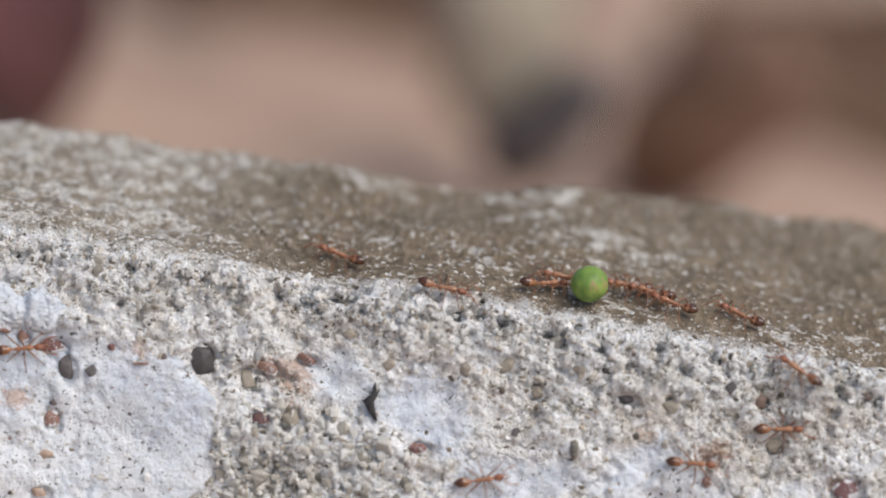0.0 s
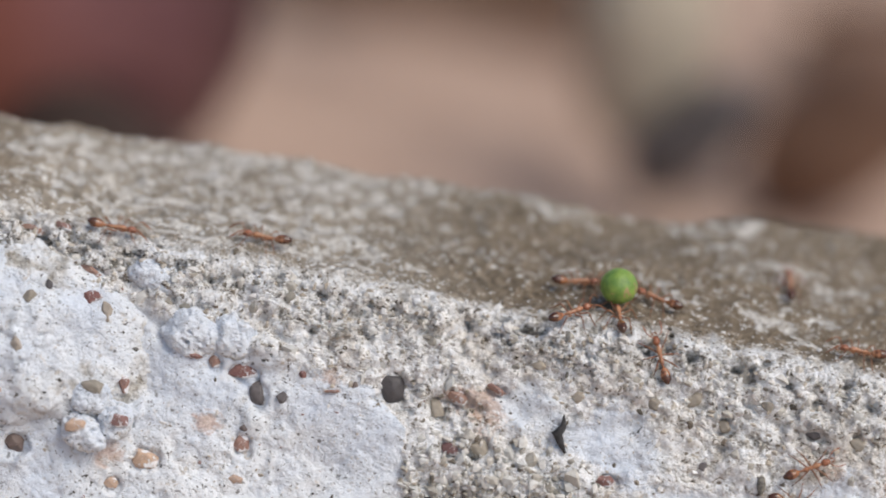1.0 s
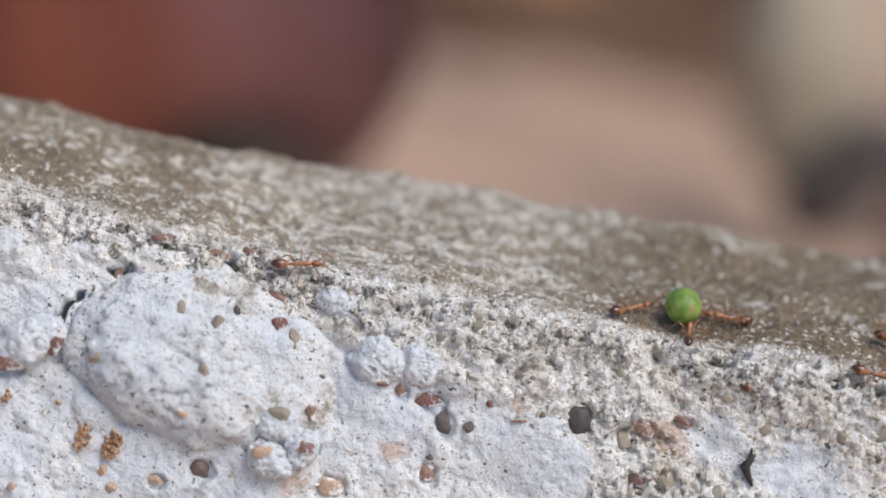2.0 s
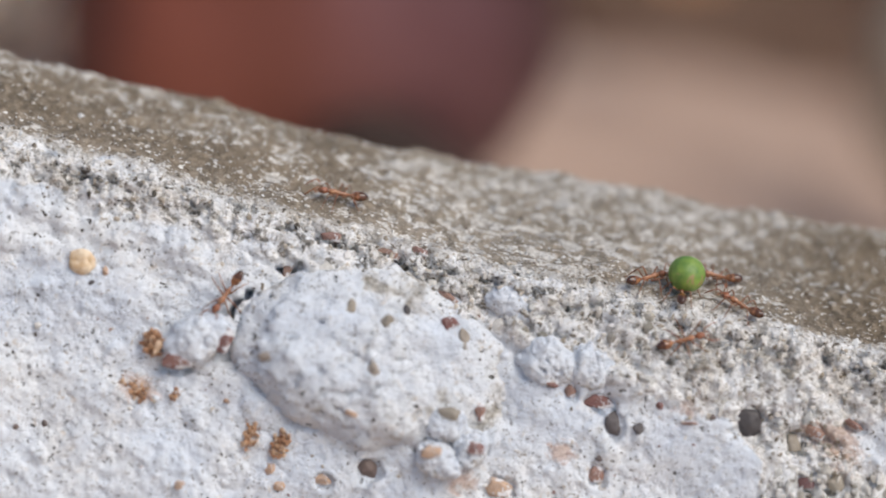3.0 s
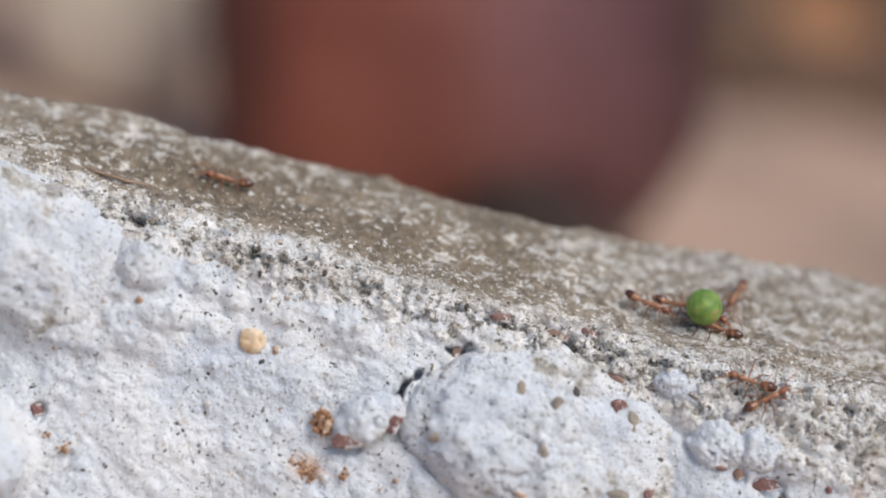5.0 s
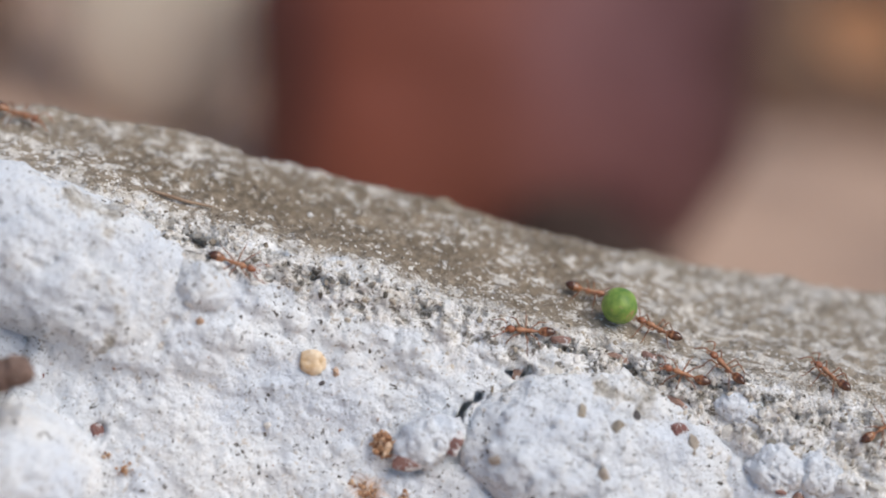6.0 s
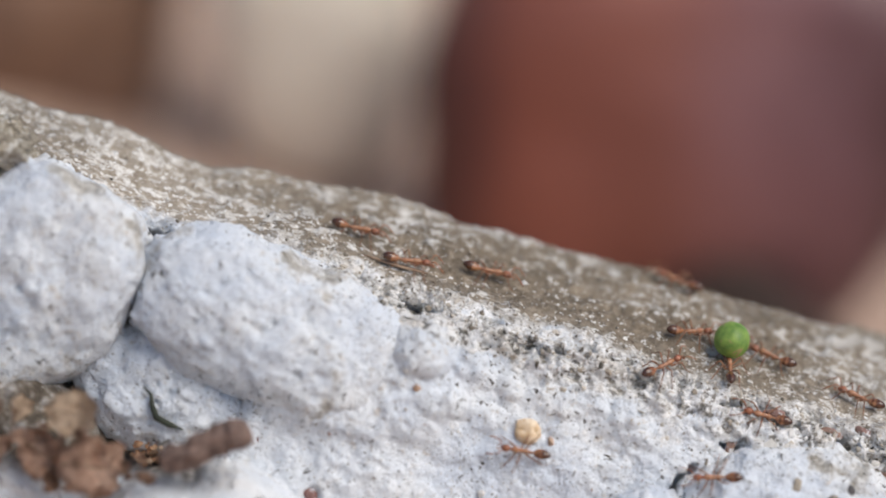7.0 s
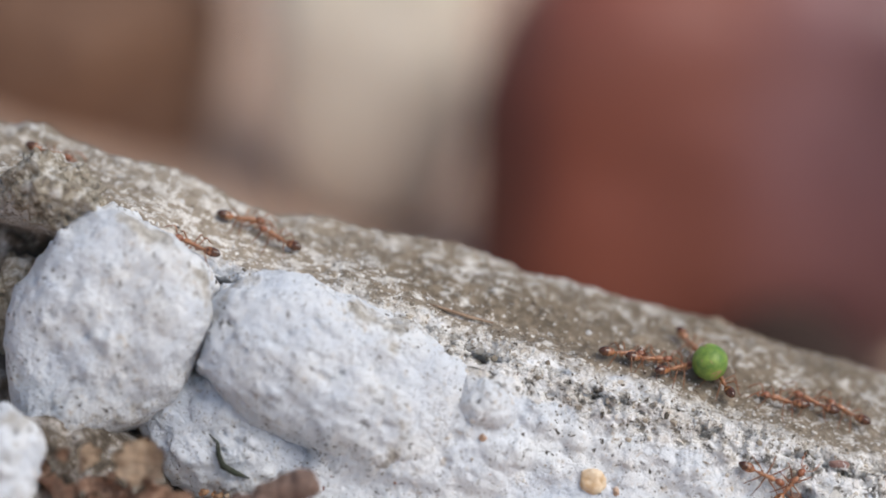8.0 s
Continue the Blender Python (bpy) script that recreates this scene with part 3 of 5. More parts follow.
def make_wall():
    us = np.concatenate([np.arange(-260.0, -93.5, 1.5), np.arange(-93.0, 88.0, 0.15), np.arange(89.0, 260.0, 1.5)])
    vs = np.concatenate([np.arange(-31.0, 20.2, 0.15), np.linspace(20.5, 50, 30)])
    gu, gv = np.meshgrid(us, vs)
    pts = surface(gu, gv) * MM
    rows, cols = gu.shape
    ids = np.arange(rows * cols).reshape(rows, cols)
    quads = np.stack([ids[:-1, :-1], ids[:-1, 1:], ids[1:, 1:], ids[1:, :-1]], -1).reshape(-1, 4)
    me = bpy.data.meshes.new("wall_north")
    me.vertices.add(rows * cols)
    me.vertices.foreach_set("co", pts.reshape(-1))
    me.loops.add(quads.size)
    me.loops.foreach_set("vertex_index", quads.reshape(-1).astype(np.int32))
    me.polygons.add(len(quads))
    me.polygons.foreach_set("loop_start", np.arange(0, quads.size, 4, dtype=np.int32))
    me.polygons.foreach_set("use_smooth", np.ones(len(quads), bool))
    me.update(calc_edges=True)
    fu, fv = gu.reshape(-1), gv.reshape(-1)
    masks = {
        "worn": wear(fu, fv) * (1 - patch(fu, fv)),
        "top": ramp(fv, -1.2, 3.0) * 0.75,
        "pale": np.clip(ramp(-fu, -30, -10) * ramp(fu, -14, 4) + 0.22 * ramp(-fu, -5, 5) + 0.6 * ramp(-fu, 42, 58) + ramp(-fv, -4.0, 0.5) * (0.2 + 0.55 * ramp(-fu, -34, -12)), 0, 1),
        "soil": np.clip(ramp(-fu, 49, 52) * ramp(-fv, 0.2, 2.0) + ramp(-fu, 46.5, 50) * ramp(-fv, 9.0, 11.0), 0, 1) * np.maximum(ramp(fv, -19.0, -16.5), ramp(-fu, 54, 57) * ramp(fv, -20.5, -18.5)) + 0.75 * ramp(-fu, 65.5, 68) * ramp(-fv, -1.5, -0.3) * ramp(fv, -1.0, 0.2),
        "edge": np.exp(-(((fv + 1.6) / 1.5) ** 2)) * ramp(fu, -58, -42) * (0.35 + 0.65 * ramp(-fu, -12, -2)),
        "rust": np.clip(sum(np.exp(-(((fu - a) / c) ** 2 + ((fv - b) / d) ** 2)) for a, b, c, d in RUST), 0, 1),
    }
    for key, values in masks.items():
        me.attributes.new(key, "FLOAT", "POINT").data.foreach_set("value", values.astype(np.float32))
    me.materials.append(M_WALL)
    ob = new("wall_north", me)
    for c in (0, cols - 1):
        end = bmesh.new()
        loop = [end.verts.new(p) for p in pts[:, c]]
        end.faces.new(loop if c else loop[::-1])
        part("end_face", end, M_WALL, ob)
    return tagged(ob, "low rubble wall with worn limewash and a dusty grey-brown ledge", "wall", kind="structure")


wall = make_wall()


STONES = []


def make_stone(u, v, ru, rv, depth, lean, lift, seed, square=2.3, rough=0.5, label="", tip=0.0, nod=0.0, taper=0.0, crust=1.0, material=None, slim=0.0):
    """A limewashed stone set in the face; tip sinks its far end, nod its upper side, slim narrows its near end."""
    bm = lump(ru, rv, depth, rough, seed, 6, square, cell=max(ru, rv) * 0.8)
    for q in bm.verts:
        p = q.co / MM
        out = q.co.normalized()
        s = Vector((seed * 5.0, 0, 0))
        fine = 0.30 * noise.noise(p / 2.6 + s) + 0.13 * noise.noise(p / 1.0 + s) + 0.05 * noise.noise(p / 0.4 + s)
        blister = max(0.0, noise.noise(p / 1.1 + s * 2) - 0.3) * 0.8
        pit = max(0.0, noise.noise(p / 0.55 - s) - 0.36) * 1.1
        q.co = q.co + out * (fine + blister - pit) * crust * MM
        if slim:
            q.co.y *= 1 - slim * max(0.0, -q.co.x / (ru * MM)) ** 1.3
        if taper:
            down = min(1.0, max(-1.0, -q.co.y / (rv * MM)))
            q.co = Vector((q.co.x * (1 - taper * max(0.0, down) ** 1.4), q.co.y, q.co.z - 0.6 * down * depth * MM))
    ob = part("stone", bm, material or M_STONE, wall, label, frame_on_wall(u, v, lean, lift) @ pose(0, 0, 0, nod, tip, 0))
    STONES.append(ob)
    return ob


make_stone(-63.9, -8.1, 6.7, 9.5, 4.6, -16, 2.9, 1, 3.3, 0.6, "rounded limewashed stone with a dark gap round it", 0, 0, 0.84, 1.1)
make_stone(-46.5, -5.3, 10.6, 5.7, 4.6, -6, -2.6, 2, 2.6, 0.55, "long rounded limewashed stone", 7, crust=1.2)
make_stone(-52.8, -11.8, 6.6, 4.8, 3.4, -14, 0.2, 3, 2.3, 0.6)
make_stone(-68.0, -18.2, 3.3, 4.2, 3.2, 0, 2.0, 4, 2.2, 0.6)
make_stone(-69.6, 0.9, 3.4, 2.2, 2.2, -6, 0.3, 9, 2.8, 0.9, "crumbling block of bare mortar", crust=1.6, material=M_RUBBLE)
make_stone(-71.6, -7.0, 2.0, 4.0, 2.2, -10, -1.0, 10, 2.4, 0.9, "crumbling bare mortar in the gap", crust=1.6, material=M_RUBBLE)
make_stone(-5.9, -8.0, 10.2, 6.3, 3.6, 4, -1.8, 5, 2.6, 0.6, "broad limewashed stone bulging from the face", 5.5, -8, crust=1.6, slim=0.28)
make_stone(6.1, -5.4, 2.2, 2.0, 1.9, 10, -0.6, 14, 2.1, 0.3, crust=1.0)
make_stone(8.9, -5.0, 1.9, 1.7, 1.4, -10, -0.7, 15, 2.1, 0.3, crust=1.0)
make_stone(2.6, -2.0, 2.1, 1.4, 1.3, -12, -0.7, 16, 2.2, 0.3, crust=1.0)
make_stone(-0.1, -11.4, 1.6, 1.4, 1.3, 0, 0.7, 11, 2.0, 0.25, crust=0.5)
make_stone(2.1, -12.6, 1.4, 1.4, 1.2, 20, 0.5, 12, 2.0, 0.25, crust=0.5)
make_stone(0.2, -13.9, 1.7, 1.2, 1.2, -15, 0.5, 13, 2.0, 0.25, crust=0.5)
make_stone(-18.2, -9.9, 2.7, 1.7, 1.6, 42, 0.5, 6, 2.1, 0.25)


bpy.context.view_layer.update()


def over_stones(u, v):
    """How far the stones stand out of the wall at u, v, in mm."""
    m = frame_on_wall(u, v)
    out, base = m.col[2].to_3d(), m.translation
    best = 0.0
    for ob in STONES:
        inv = ob.matrix_basis.inverted()
        hit, place, _, _ = ob.ray_cast(inv @ (base + out * 0.012), inv.to_3x3() @ -out, distance=0.012)
        if hit:
            best = max(best, ((ob.matrix_basis @ place) - base).dot(out) / MM)
    return best


# ---- chips and pebbles set in the face ----
def make_piece(name, u, v, ru, rv, deep, lean, material, seed, lift=0.0, corners=15):
    """An angular broken piece: the hull of a few points on a squat ellipsoid, its edges worn."""
    rng = random.Random(seed)
    bm = bmesh.new()
    for i in range(corners):
        z, turn_ = 1 - (2 * i + 1) / corners, 2.4 * i + rng.uniform(-0.5, 0.5)
        d = Vector((math.cos(turn_) * math.sqrt(1 - z * z), math.sin(turn_) * math.sqrt(1 - z * z), z)) * rng.uniform(0.75, 1.12)
        bm.verts.new(Vector((d.x * ru, d.y * rv, d.z * deep)) * 1.2 * MM)
    hull = bmesh.ops.convex_hull(bm, input=bm.verts)
    bmesh.ops.delete(bm, geom=[g for g in hull["geom_interior"] if isinstance(g, bmesh.types.BMVert)], context="VERTS")
    bmesh.ops.bevel(bm, geom=bm.edges, offset=0.07 * min(ru, rv) * MM, segments=1, affect="EDGES")
    bmesh.ops.triangulate(bm, faces=bm.faces)
    ob = part(name, bm, material, wall, "", frame_on_wall(u, v, lean, lift))
    ob.data.polygons.foreach_set("use_smooth", np.zeros(len(ob.data.polygons), bool))
    return ob


for name_, spots_, material_, deep_, sink_ in (("chip", CHIPS, M_CHIP, 0.42, 0.02), ("orange_chip", OCHRES, M_OCHRE, 0.42, 0.0), ("buff_chip", BUFFS, M_BUFF, 0.4, -0.05)):
    for k, (u, v, a, b) in enumerate(spots_):
        over = over_stones(u, v)
        make_piece(name_, u, v, a, b, deep_, (k * 37) % 40 - 20, material_, 20 + k + len(name_) * 50, over - 0.1 if over > 0.05 else (sink_ if a + b > 0.9 else -0.1))
for k, (u, v, a, b) in enumerate(PEBBLES):
    make_piece("pebble", u, v, a, b, 0.8 * min(a, b), (k * 53) % 60 - 30, M_PEBBLE, 60 + k, over_stones(u, v) - 0.3 * min(a, b), 26)


def make_grit(name, count, low, high, small, large, lean_to, seed, material, label, sunk=0.45):
    """Grains of sand and mortar strewn over the wall, in one mesh."""
    rng = np.random.default_rng(seed)
    bm = bmesh.new()
    bmesh.ops.create_icosphere(bm, subdivisions=1, radius=1.0)
    shape = np.array([q.co[:] for q in bm.verts])
    tris = np.array([[q.index for q in fc.verts] for fc in bm.faces])
    bm.free()
    u, v = rng.uniform(low[0], high[0], count * 3), rng.uniform(low[1], high[1], count * 3)
    v = np.minimum(v, np.interp(u, EDGE_U, LEDGE_V) - 0.4)
    keep = rng.random(count * 3) < lean_to(u, v)
    u, v = u[keep][:count], v[keep][:count]
    k = len(u)
    size = small * (large / small) ** (rng.random(k) ** 2.2)
    at = surface(u, v, -sunk * size)
    pts = shape[None] * (1 + 0.45 * rng.uniform(-1, 1, (k, len(shape), 1)))
    pts = pts * (size[:, None, None] * rng.uniform(0.4, 1.4, (k, 1, 3))) + at[:, None]
    faces = (tris[None] + (np.arange(k) * len(shape))[:, None, None]).reshape(-1, 3)
    me = mesh_of(name, pts.reshape(-1, 3) * MM, faces, material, False)
    tagged(new(name, me), label, "grit", kind="stuff")


make_grit("grit", 12000, (-62, -17), (86, 1.5), 0.05, 0.30, lambda u, v: 0.05 + 0.95 * wear(u, v) * (1 - patch(u, v)), 3, M_GRIT, "pale and grey sand grains showing in the worn mortar face")
make_grit("aggregate", 430, (22.5, -20), (37, -8.5), 0.20, 0.55, lambda u, v: np.clip(1.2 * np.exp(-(((u - 28.5) / 4.8) ** 2 + ((v + 14.0) / 4.4) ** 2)), 0, 1) * (1 - patch(u, v)), 12, M_AGGREGATE, "exposed grey and tan gravel in a patch of bare mortar", 0.1)
make_grit("coarse_sand", 1100, (-12, -19), (86, -0.6), 0.14, 0.50, lambda u, v: np.clip(1.3 * wear(u, v) - 0.25, 0, 1) * (1 - patch(u, v)), 14, M_AGGREGATE, "coarse grey and tan sand set in the worn mortar face", 0.35)
make_grit("ledge_grit", 6500, (-92, -1.5), (86, 19), 0.05, 0.22, lambda u, v: 0.35 + 0.65 * ramp(-v, -4, 0), 5, M_GRIT, "loose pale grains lying on the dusty ledge")


make_grit("brick_flecks", 150, (-48, -20), (40, -1.0), 0.06, 0.24, lambda u, v: 0.5 + 0 * u, 8, M_FLECK, "tiny reddish brick flecks caught in the limewash")


# ---- small things on the wall ----
def crumbly(name, u, v, r, material, label, seed, category, n=14, turn=0.0, long=1.0, flat=0.8, fine=1.0):
    """A crumb made of many small angular grains stuck together; a low flat lies strewn out."""
    rng = random.Random(seed)
    bm = bmesh.new()
    for _ in range(n):
        d = Vector((rng.gauss(0, 1), rng.gauss(0, 1), abs(rng.gauss(0, 1)))).normalized() * r * rng.uniform(0.15, 0.95)
        s = r * rng.uniform(0.08, 0.24) * fine
        spot = Vector((d.x * long, d.y, d.z * flat + 0.1 * r * flat)) * MM
        grain_ = bmesh.ops.create_icosphere(bm, subdivisions=1, radius=s * MM)["verts"]
        size = Vector((rng.uniform(0.6, 1.4), rng.uniform(0.6, 1.4), rng.uniform(0.5, 1.2)))
        for q in grain_:
            q.co = spot + q.co * size * rng.uniform(0.65, 1.3)
    ob = thing(name, bm, material, label, category, frame_on_wall(u, v, turn, 0.0))
    ob.data.polygons.foreach_set("use_smooth", np.zeros(len(ob.data.polygons), bool))
    return ob


thing("pellet", lump(0.92, 0.84, 0.6, 0.22, 5, 4, 2.2, 1.3), M_PELLET, "dry yellow-orange pellet stuck on the white face", "pellet", frame_on_wall(-27.5, -6.95, 10, 0.1))
crumbly("crumb", -21.2, -11.1, 1.1, M_CRUMB, "crumbly golden-brown lump beside a small stone", 4, "crumb", 160)
crumbly("crumb", -13.1, -15.5, 0.65, M_CRUMB, "crumbly orange-brown lump in a hollow of the face", 5, "crumb", 130, 82, 2.0, 0.5)
crumbly("crumb", -10.9, -15.5, 0.8, M_CRUMB, "crumbly reddish-brown lump in a hollow of the face", 6, "crumb", 130, 75, 1.5, 0.6)
crumbly("crumbs", -21.7, -14.6, 1.0, M_CRUMB, "strewn orange-brown crumbs stuck on the limewash", 7, "crumb", 60, -25, 1.6, 0.15, 0.8)
crumbly("crumbs", -19.0, -14.2, 0.55, M_CRUMB, "strewn orange-brown crumbs stuck on the limewash", 8, "crumb", 26, 10, 1.2, 0.2, 1.2)


crumbly("crumbs", -38.3, -17.9, 0.6, M_CRUMB, "strewn orange-brown crumbs stuck on the limewash", 9, "crumb", 50, 60, 1.2, 0.4)
crumbly("crumbs", -39.8, -17.4, 0.35, M_CRUMB, "strewn orange-brown crumbs stuck on the limewash", 10, "crumb", 20, 0, 1.2, 0.4, 1.3)


def make_black_flake():
    bm = tube([(-0.1, 1.5, 0.15), (0.1, 0.7, 0.2), (-0.2, 0.1, 0.2), (0.25, -0.5, 0.2), (0.75, -1.1, 0.12)], [0.05, 0.24, 0.40, 0.24, 0.08], 8)
    thing("flake", bm, M_BLACK, "thin black charred flake on the worn face", "flake", frame_on_wall(33.0, -7.9, -4, 0.1))


make_black_flake()
thing("seed", lump(0.32, 0.7, 0.3, 0.04, 8, 3), M_SEED, "small dark striped seed on the worn face", "seed", frame_on_wall(47.7, -8.8, 8, 0.25))
thing("straw", tube([(-2.4, 0.25, 0.15), (-1.0, 0.1, 0.2), (0.6, -0.05, 0.2), (2.4, 0.1, 0.15)], [0.07, 0.13, 0.12, 0.05]), M_STRAW, "thin brown straw lying along the ledge", "straw", frame_on_wall(-39.8, 2.0, 2, 0.1))


# ---- litter at the foot of the wall ----
def make_dead_leaf(x, y, z, size, turn, tilt, seed, label, material=None, crumple=0.2, curl=0.0, narrow=0.72):
    """A torn, crumpled dry leaf, thick enough to have an edge, with its midrib; curl rolls it up along its length."""
    rings, spokes = 8, 36
    bm = bmesh.new()

    def at(r, turn_):
        c, w = math.cos(turn_), math.sin(turn_)
        torn = 0.86 + 0.26 * noise.noise(Vector((c * 1.3 + seed, w * 1.3, seed))) + 0.16 * noise.noise(Vector((c * 4.0, w * 4.0 + seed, 2.0))) + 0.07 * noise.noise(Vector((c * 11.0, w * 11.0, seed)))
        a, b = c * r * torn, w * r * torn * narrow
        p = Vector((a * 1.7 + seed, b * 1.5, 0.3))
        h = 0.22 * b * b + 0.14 * a * a + crumple * r * (noise.noise(p) + 0.7 * noise.noise(p * 2.3) + 0.45 * noise.noise(p * 5.1) + 0.2 * noise.noise(p * 11.0))
        if curl:
            reach = 1.0 / curl
            a, h = (reach - h) * math.sin(a / reach), reach - (reach - h) * math.cos(a / reach)
        return Vector((a, b, h)) * size

    middle = bm.verts.new(at(0.0, 0.0) * MM)
    loops = [[bm.verts.new(at((i + 1) / rings, 2 * math.pi * j / spokes) * MM) for j in range(spokes)] for i in range(rings)]
    for j in range(spokes):
        bm.faces.new((middle, loops[0][j], loops[0][(j + 1) % spokes]))
        for one, two in zip(loops, loops[1:]):
            bm.faces.new((one[j], two[j], two[(j + 1) % spokes], one[(j + 1) % spokes]))
    bmesh.ops.solidify(bm, geom=list(bm.faces), thickness=0.14 * MM)
    leaf = new("dead_leaf")
    leaf.matrix_basis = pose(x * MM, y * MM, z * MM, tilt, 0, turn)
    tagged(leaf, label, "leaf", "leaf litter")
    leaf.empty_display_size = 0.002
    part("blade", bm, material or M_LEAF, leaf)
    ribs = [at(0.92 * (1 - q / 6), math.pi) for q in range(6)] + [at(0.92 * q / 6, 0.0) for q in range(7)]
    part("midrib", tube([p + Vector((0, 0, 0.03)) for p in ribs], [0.028 * size * (1.1 - 0.8 * q / len(ribs)) for q in range(len(ribs))]), M_STRAW, leaf)
    return leaf


make_dead_leaf(-58.3, -10.4, 6.0, 2.2, 10, 62, 1, "curled pale tan dry leaf lying between the stones", M_TAN, 0.42, 0.4, 0.85)
make_dead_leaf(-62.4, -9.8, 4.8, 2.0, 80, 70, 2, "tightly curled tan dry leaf lying between the stones", M_TAN, 0.15, 1.5, 0.55)
make_dead_leaf(-55.9, -11.4, 3.0, 3.0, 25, 55, 3, "crumpled reddish-brown dry leaf lying between the stones", None, 0.75, 0.5, 0.85)
make_dead_leaf(-59.4, -10.9, 2.6, 2.6, -30, 48, 4, "crumpled brown dry leaf lying between the stones", None, 0.65, 0.6)
make_dead_leaf(-63.7, -10.4, 2.0, 2.5, 120, 50, 7, "crumpled brown dry leaf lying between the stones", None, 0.65, 0.7)
SCRAPS = [(-61.5, -11.4, 2.9, 0.9, 10), (-59.0, -12.2, 0.6, 1.2, 70), (-57.6, -11.6, 4.4, 0.7, 140), (-62.8, -11.0, 1.8, 1.0, 30), (-54.0, -11.6, 2.8, 0.9, 100), (-65.5, -10.2, 3.0, 0.9, 60), (-58.9, -11.4, 2.8, 0.9, 50), (-63.9, -11.2, 4.6, 0.7, 20), (-60.3, -11.8, 4.2, 0.6, 95), (-56.9, -12.2, 1.4, 0.9, 15), (-53.2, -11.6, 4.0, 0.7, 60), (-52.6, -11.9, 2.6, 0.9, 130), (-54.8, -12.0, 4.6, 0.55, 35), (-57.5, -12.4, 2.8, 0.6, 75)]
for _k, (_x, _y, _z, _s, _r) in enumerate(SCRAPS):
    make_dead_leaf(_x + 0.3, _y, _z + 0.7, _s * 1.1, _r, 30 + 23 * _k % 60, 20 + _k, "small torn scrap of brown dry leaf between the stones", M_SCRAP if _k % 3 else None, 0.75, 0.8)


def make_twig():
    m = pose(-48.7 * MM, -10.4 * MM, 6.6 * MM, 0, -40, 4)
    ends = [(-3.7, 0.4), (-3.4, 0.8), (-2.6, 1.0), (-1.6, 0.95), (-0.8, 1.0), (0.0, 0.9), (0.8, 1.1), (1.6, 1.0), (2.3, 1.15), (2.8, 0.95), (3.05, 0.45)]
    bm = tube([(x, 0.15 * math.sin(1.3 * x), 0.16 * math.cos(1.7 * x)) for x, _ in ends], [r for _, r in ends], 18)
    bmesh.ops.subdivide_edges(bm, edges=bm.edges, cuts=3, use_grid_fill=True)
    for q in bm.verts:
        p = q.co / MM
        out = Vector((0, p.y, p.z)).normalized()
        furrow = abs(noise.noise(Vector((p.x * 0.5, out.y * 3.2, out.z * 3.2))))
        q.co += out * MM * (0.25 * noise.noise(Vector((p.x * 0.8, p.y * 2, p.z * 2))) + 0.22 * noise.noise(p * 2.6) - 0.3 * furrow + 0.08 * noise.noise(p * 6.0))
    thing("twig", bm, M_TWIG, "short thick brown twig wedged under the stones", "twig", m)


make_twig()
crumbly("bark_crumb", -52.6, -15.6, 1.5, M_CRUMB, "rusty brown crumbs beside the twig", 31, "crumb", 240, 20, 1.2, 1.5, 0.7)
thing("sliver", tube([(-1.7, 1.5, 0.2), (-1.0, 1.0, 0.4), (-0.75, 0.2, 0.5), (-0.3, -0.5, 0.45), (0.6, -0.8, 0.4), (1.7, -1.0, 0.15)], [0.05, 0.12, 0.2, 0.26, 0.24, 0.05], 8), M_SLIVER, "thin dark green sliver lying on a white stone", "sliver", frame_on_wall(-52.6, -13.0, 5, over_stones(-52.6, -13.0) - 0.1))


# ---- things on the ground behind, far out of focus ----
def behind(name, x, y, z, rx, ry, rz, seed, material, label, category, square=2.6, turn=0.0, rough=None, slant=0.0, flare=0.0):
    """A lump on the ground; flare widens the upper part of its far end."""
    bm = lump(rx, ry, rz, rough if rough is not None else 0.12 * min(rx, ry, rz), seed, 4, square)
    for q in bm.verts:
        q.co.x += flare * q.co.z * max(0.0, q.co.x / (rx * MM))
    return thing(name, bm, material, label, category, pose(x * MM, y * MM, z * MM, 0, slant, turn))


behind("brick", -19.5, 78, 9.0, 22, 10, 20, 41, M_RED, "dark red broken brick with a painted mauve sheen, lying on the ground", "brick", 3.0, 6, 2.2, -14, 0.16)
# A near-black lump added as the shadow at the brick's lower right.
behind("clod", -9.0, 68, -4.5, 8.5, 5, 5.8, 47, M_BRICK_SHADE, "dark brown lump standing in for the shadow under the brick", "clod", 2.2, 0, 1.2, 12)
behind("rock", -54.5, 88, 8.0, 9.5, 7, 18, 42, M_CREAM, "pale cream rock standing on the ground", "rock", 3.0, 0, 1.2, -12)
behind("rock", 36.2, 92, 10.5, 6.0, 5, 11.5, 43, M_TAN_ROCK, "pale tan rock on the sandy ground", "rock", 2.4, 20, 1.0, -8)
behind("rock", 42.0, 86, 2.5, 3.6, 4, 7.0, 44, M_SLATE, "small dark grey rock on the sandy ground", "rock", 2.2, 0, 0.8, 35)
behind("rock", 57.0, 100, 2.0, 6.5, 5.0, 12.0, 45, M_BROWN, "dark brown rock on the sandy ground", "rock", 2.3, -20, 0.8, 35)
behind("rock", -80.0, 92, -4.0, 14, 8, 15, 46, M_BROWN, "brown rock behind the wall", "rock", 2.3, 10, 2.0, -10)
make_dead_leaf(11.5, 112, 8.0, 6, 20, 30, 5, "orange dry leaf on the ground", M_ORANGE, 0.1)
make_dead_leaf(20.0, 138, -5.0, 28, -8, 24, 6, "large dark brown dry leaf on the ground", M_BROWN, 0.1)
make_dead_leaf(72.0, 134, -5.0, 24, 12, 30, 8, "large dark brown dry leaf on the ground", M_BROWN, 0.1)


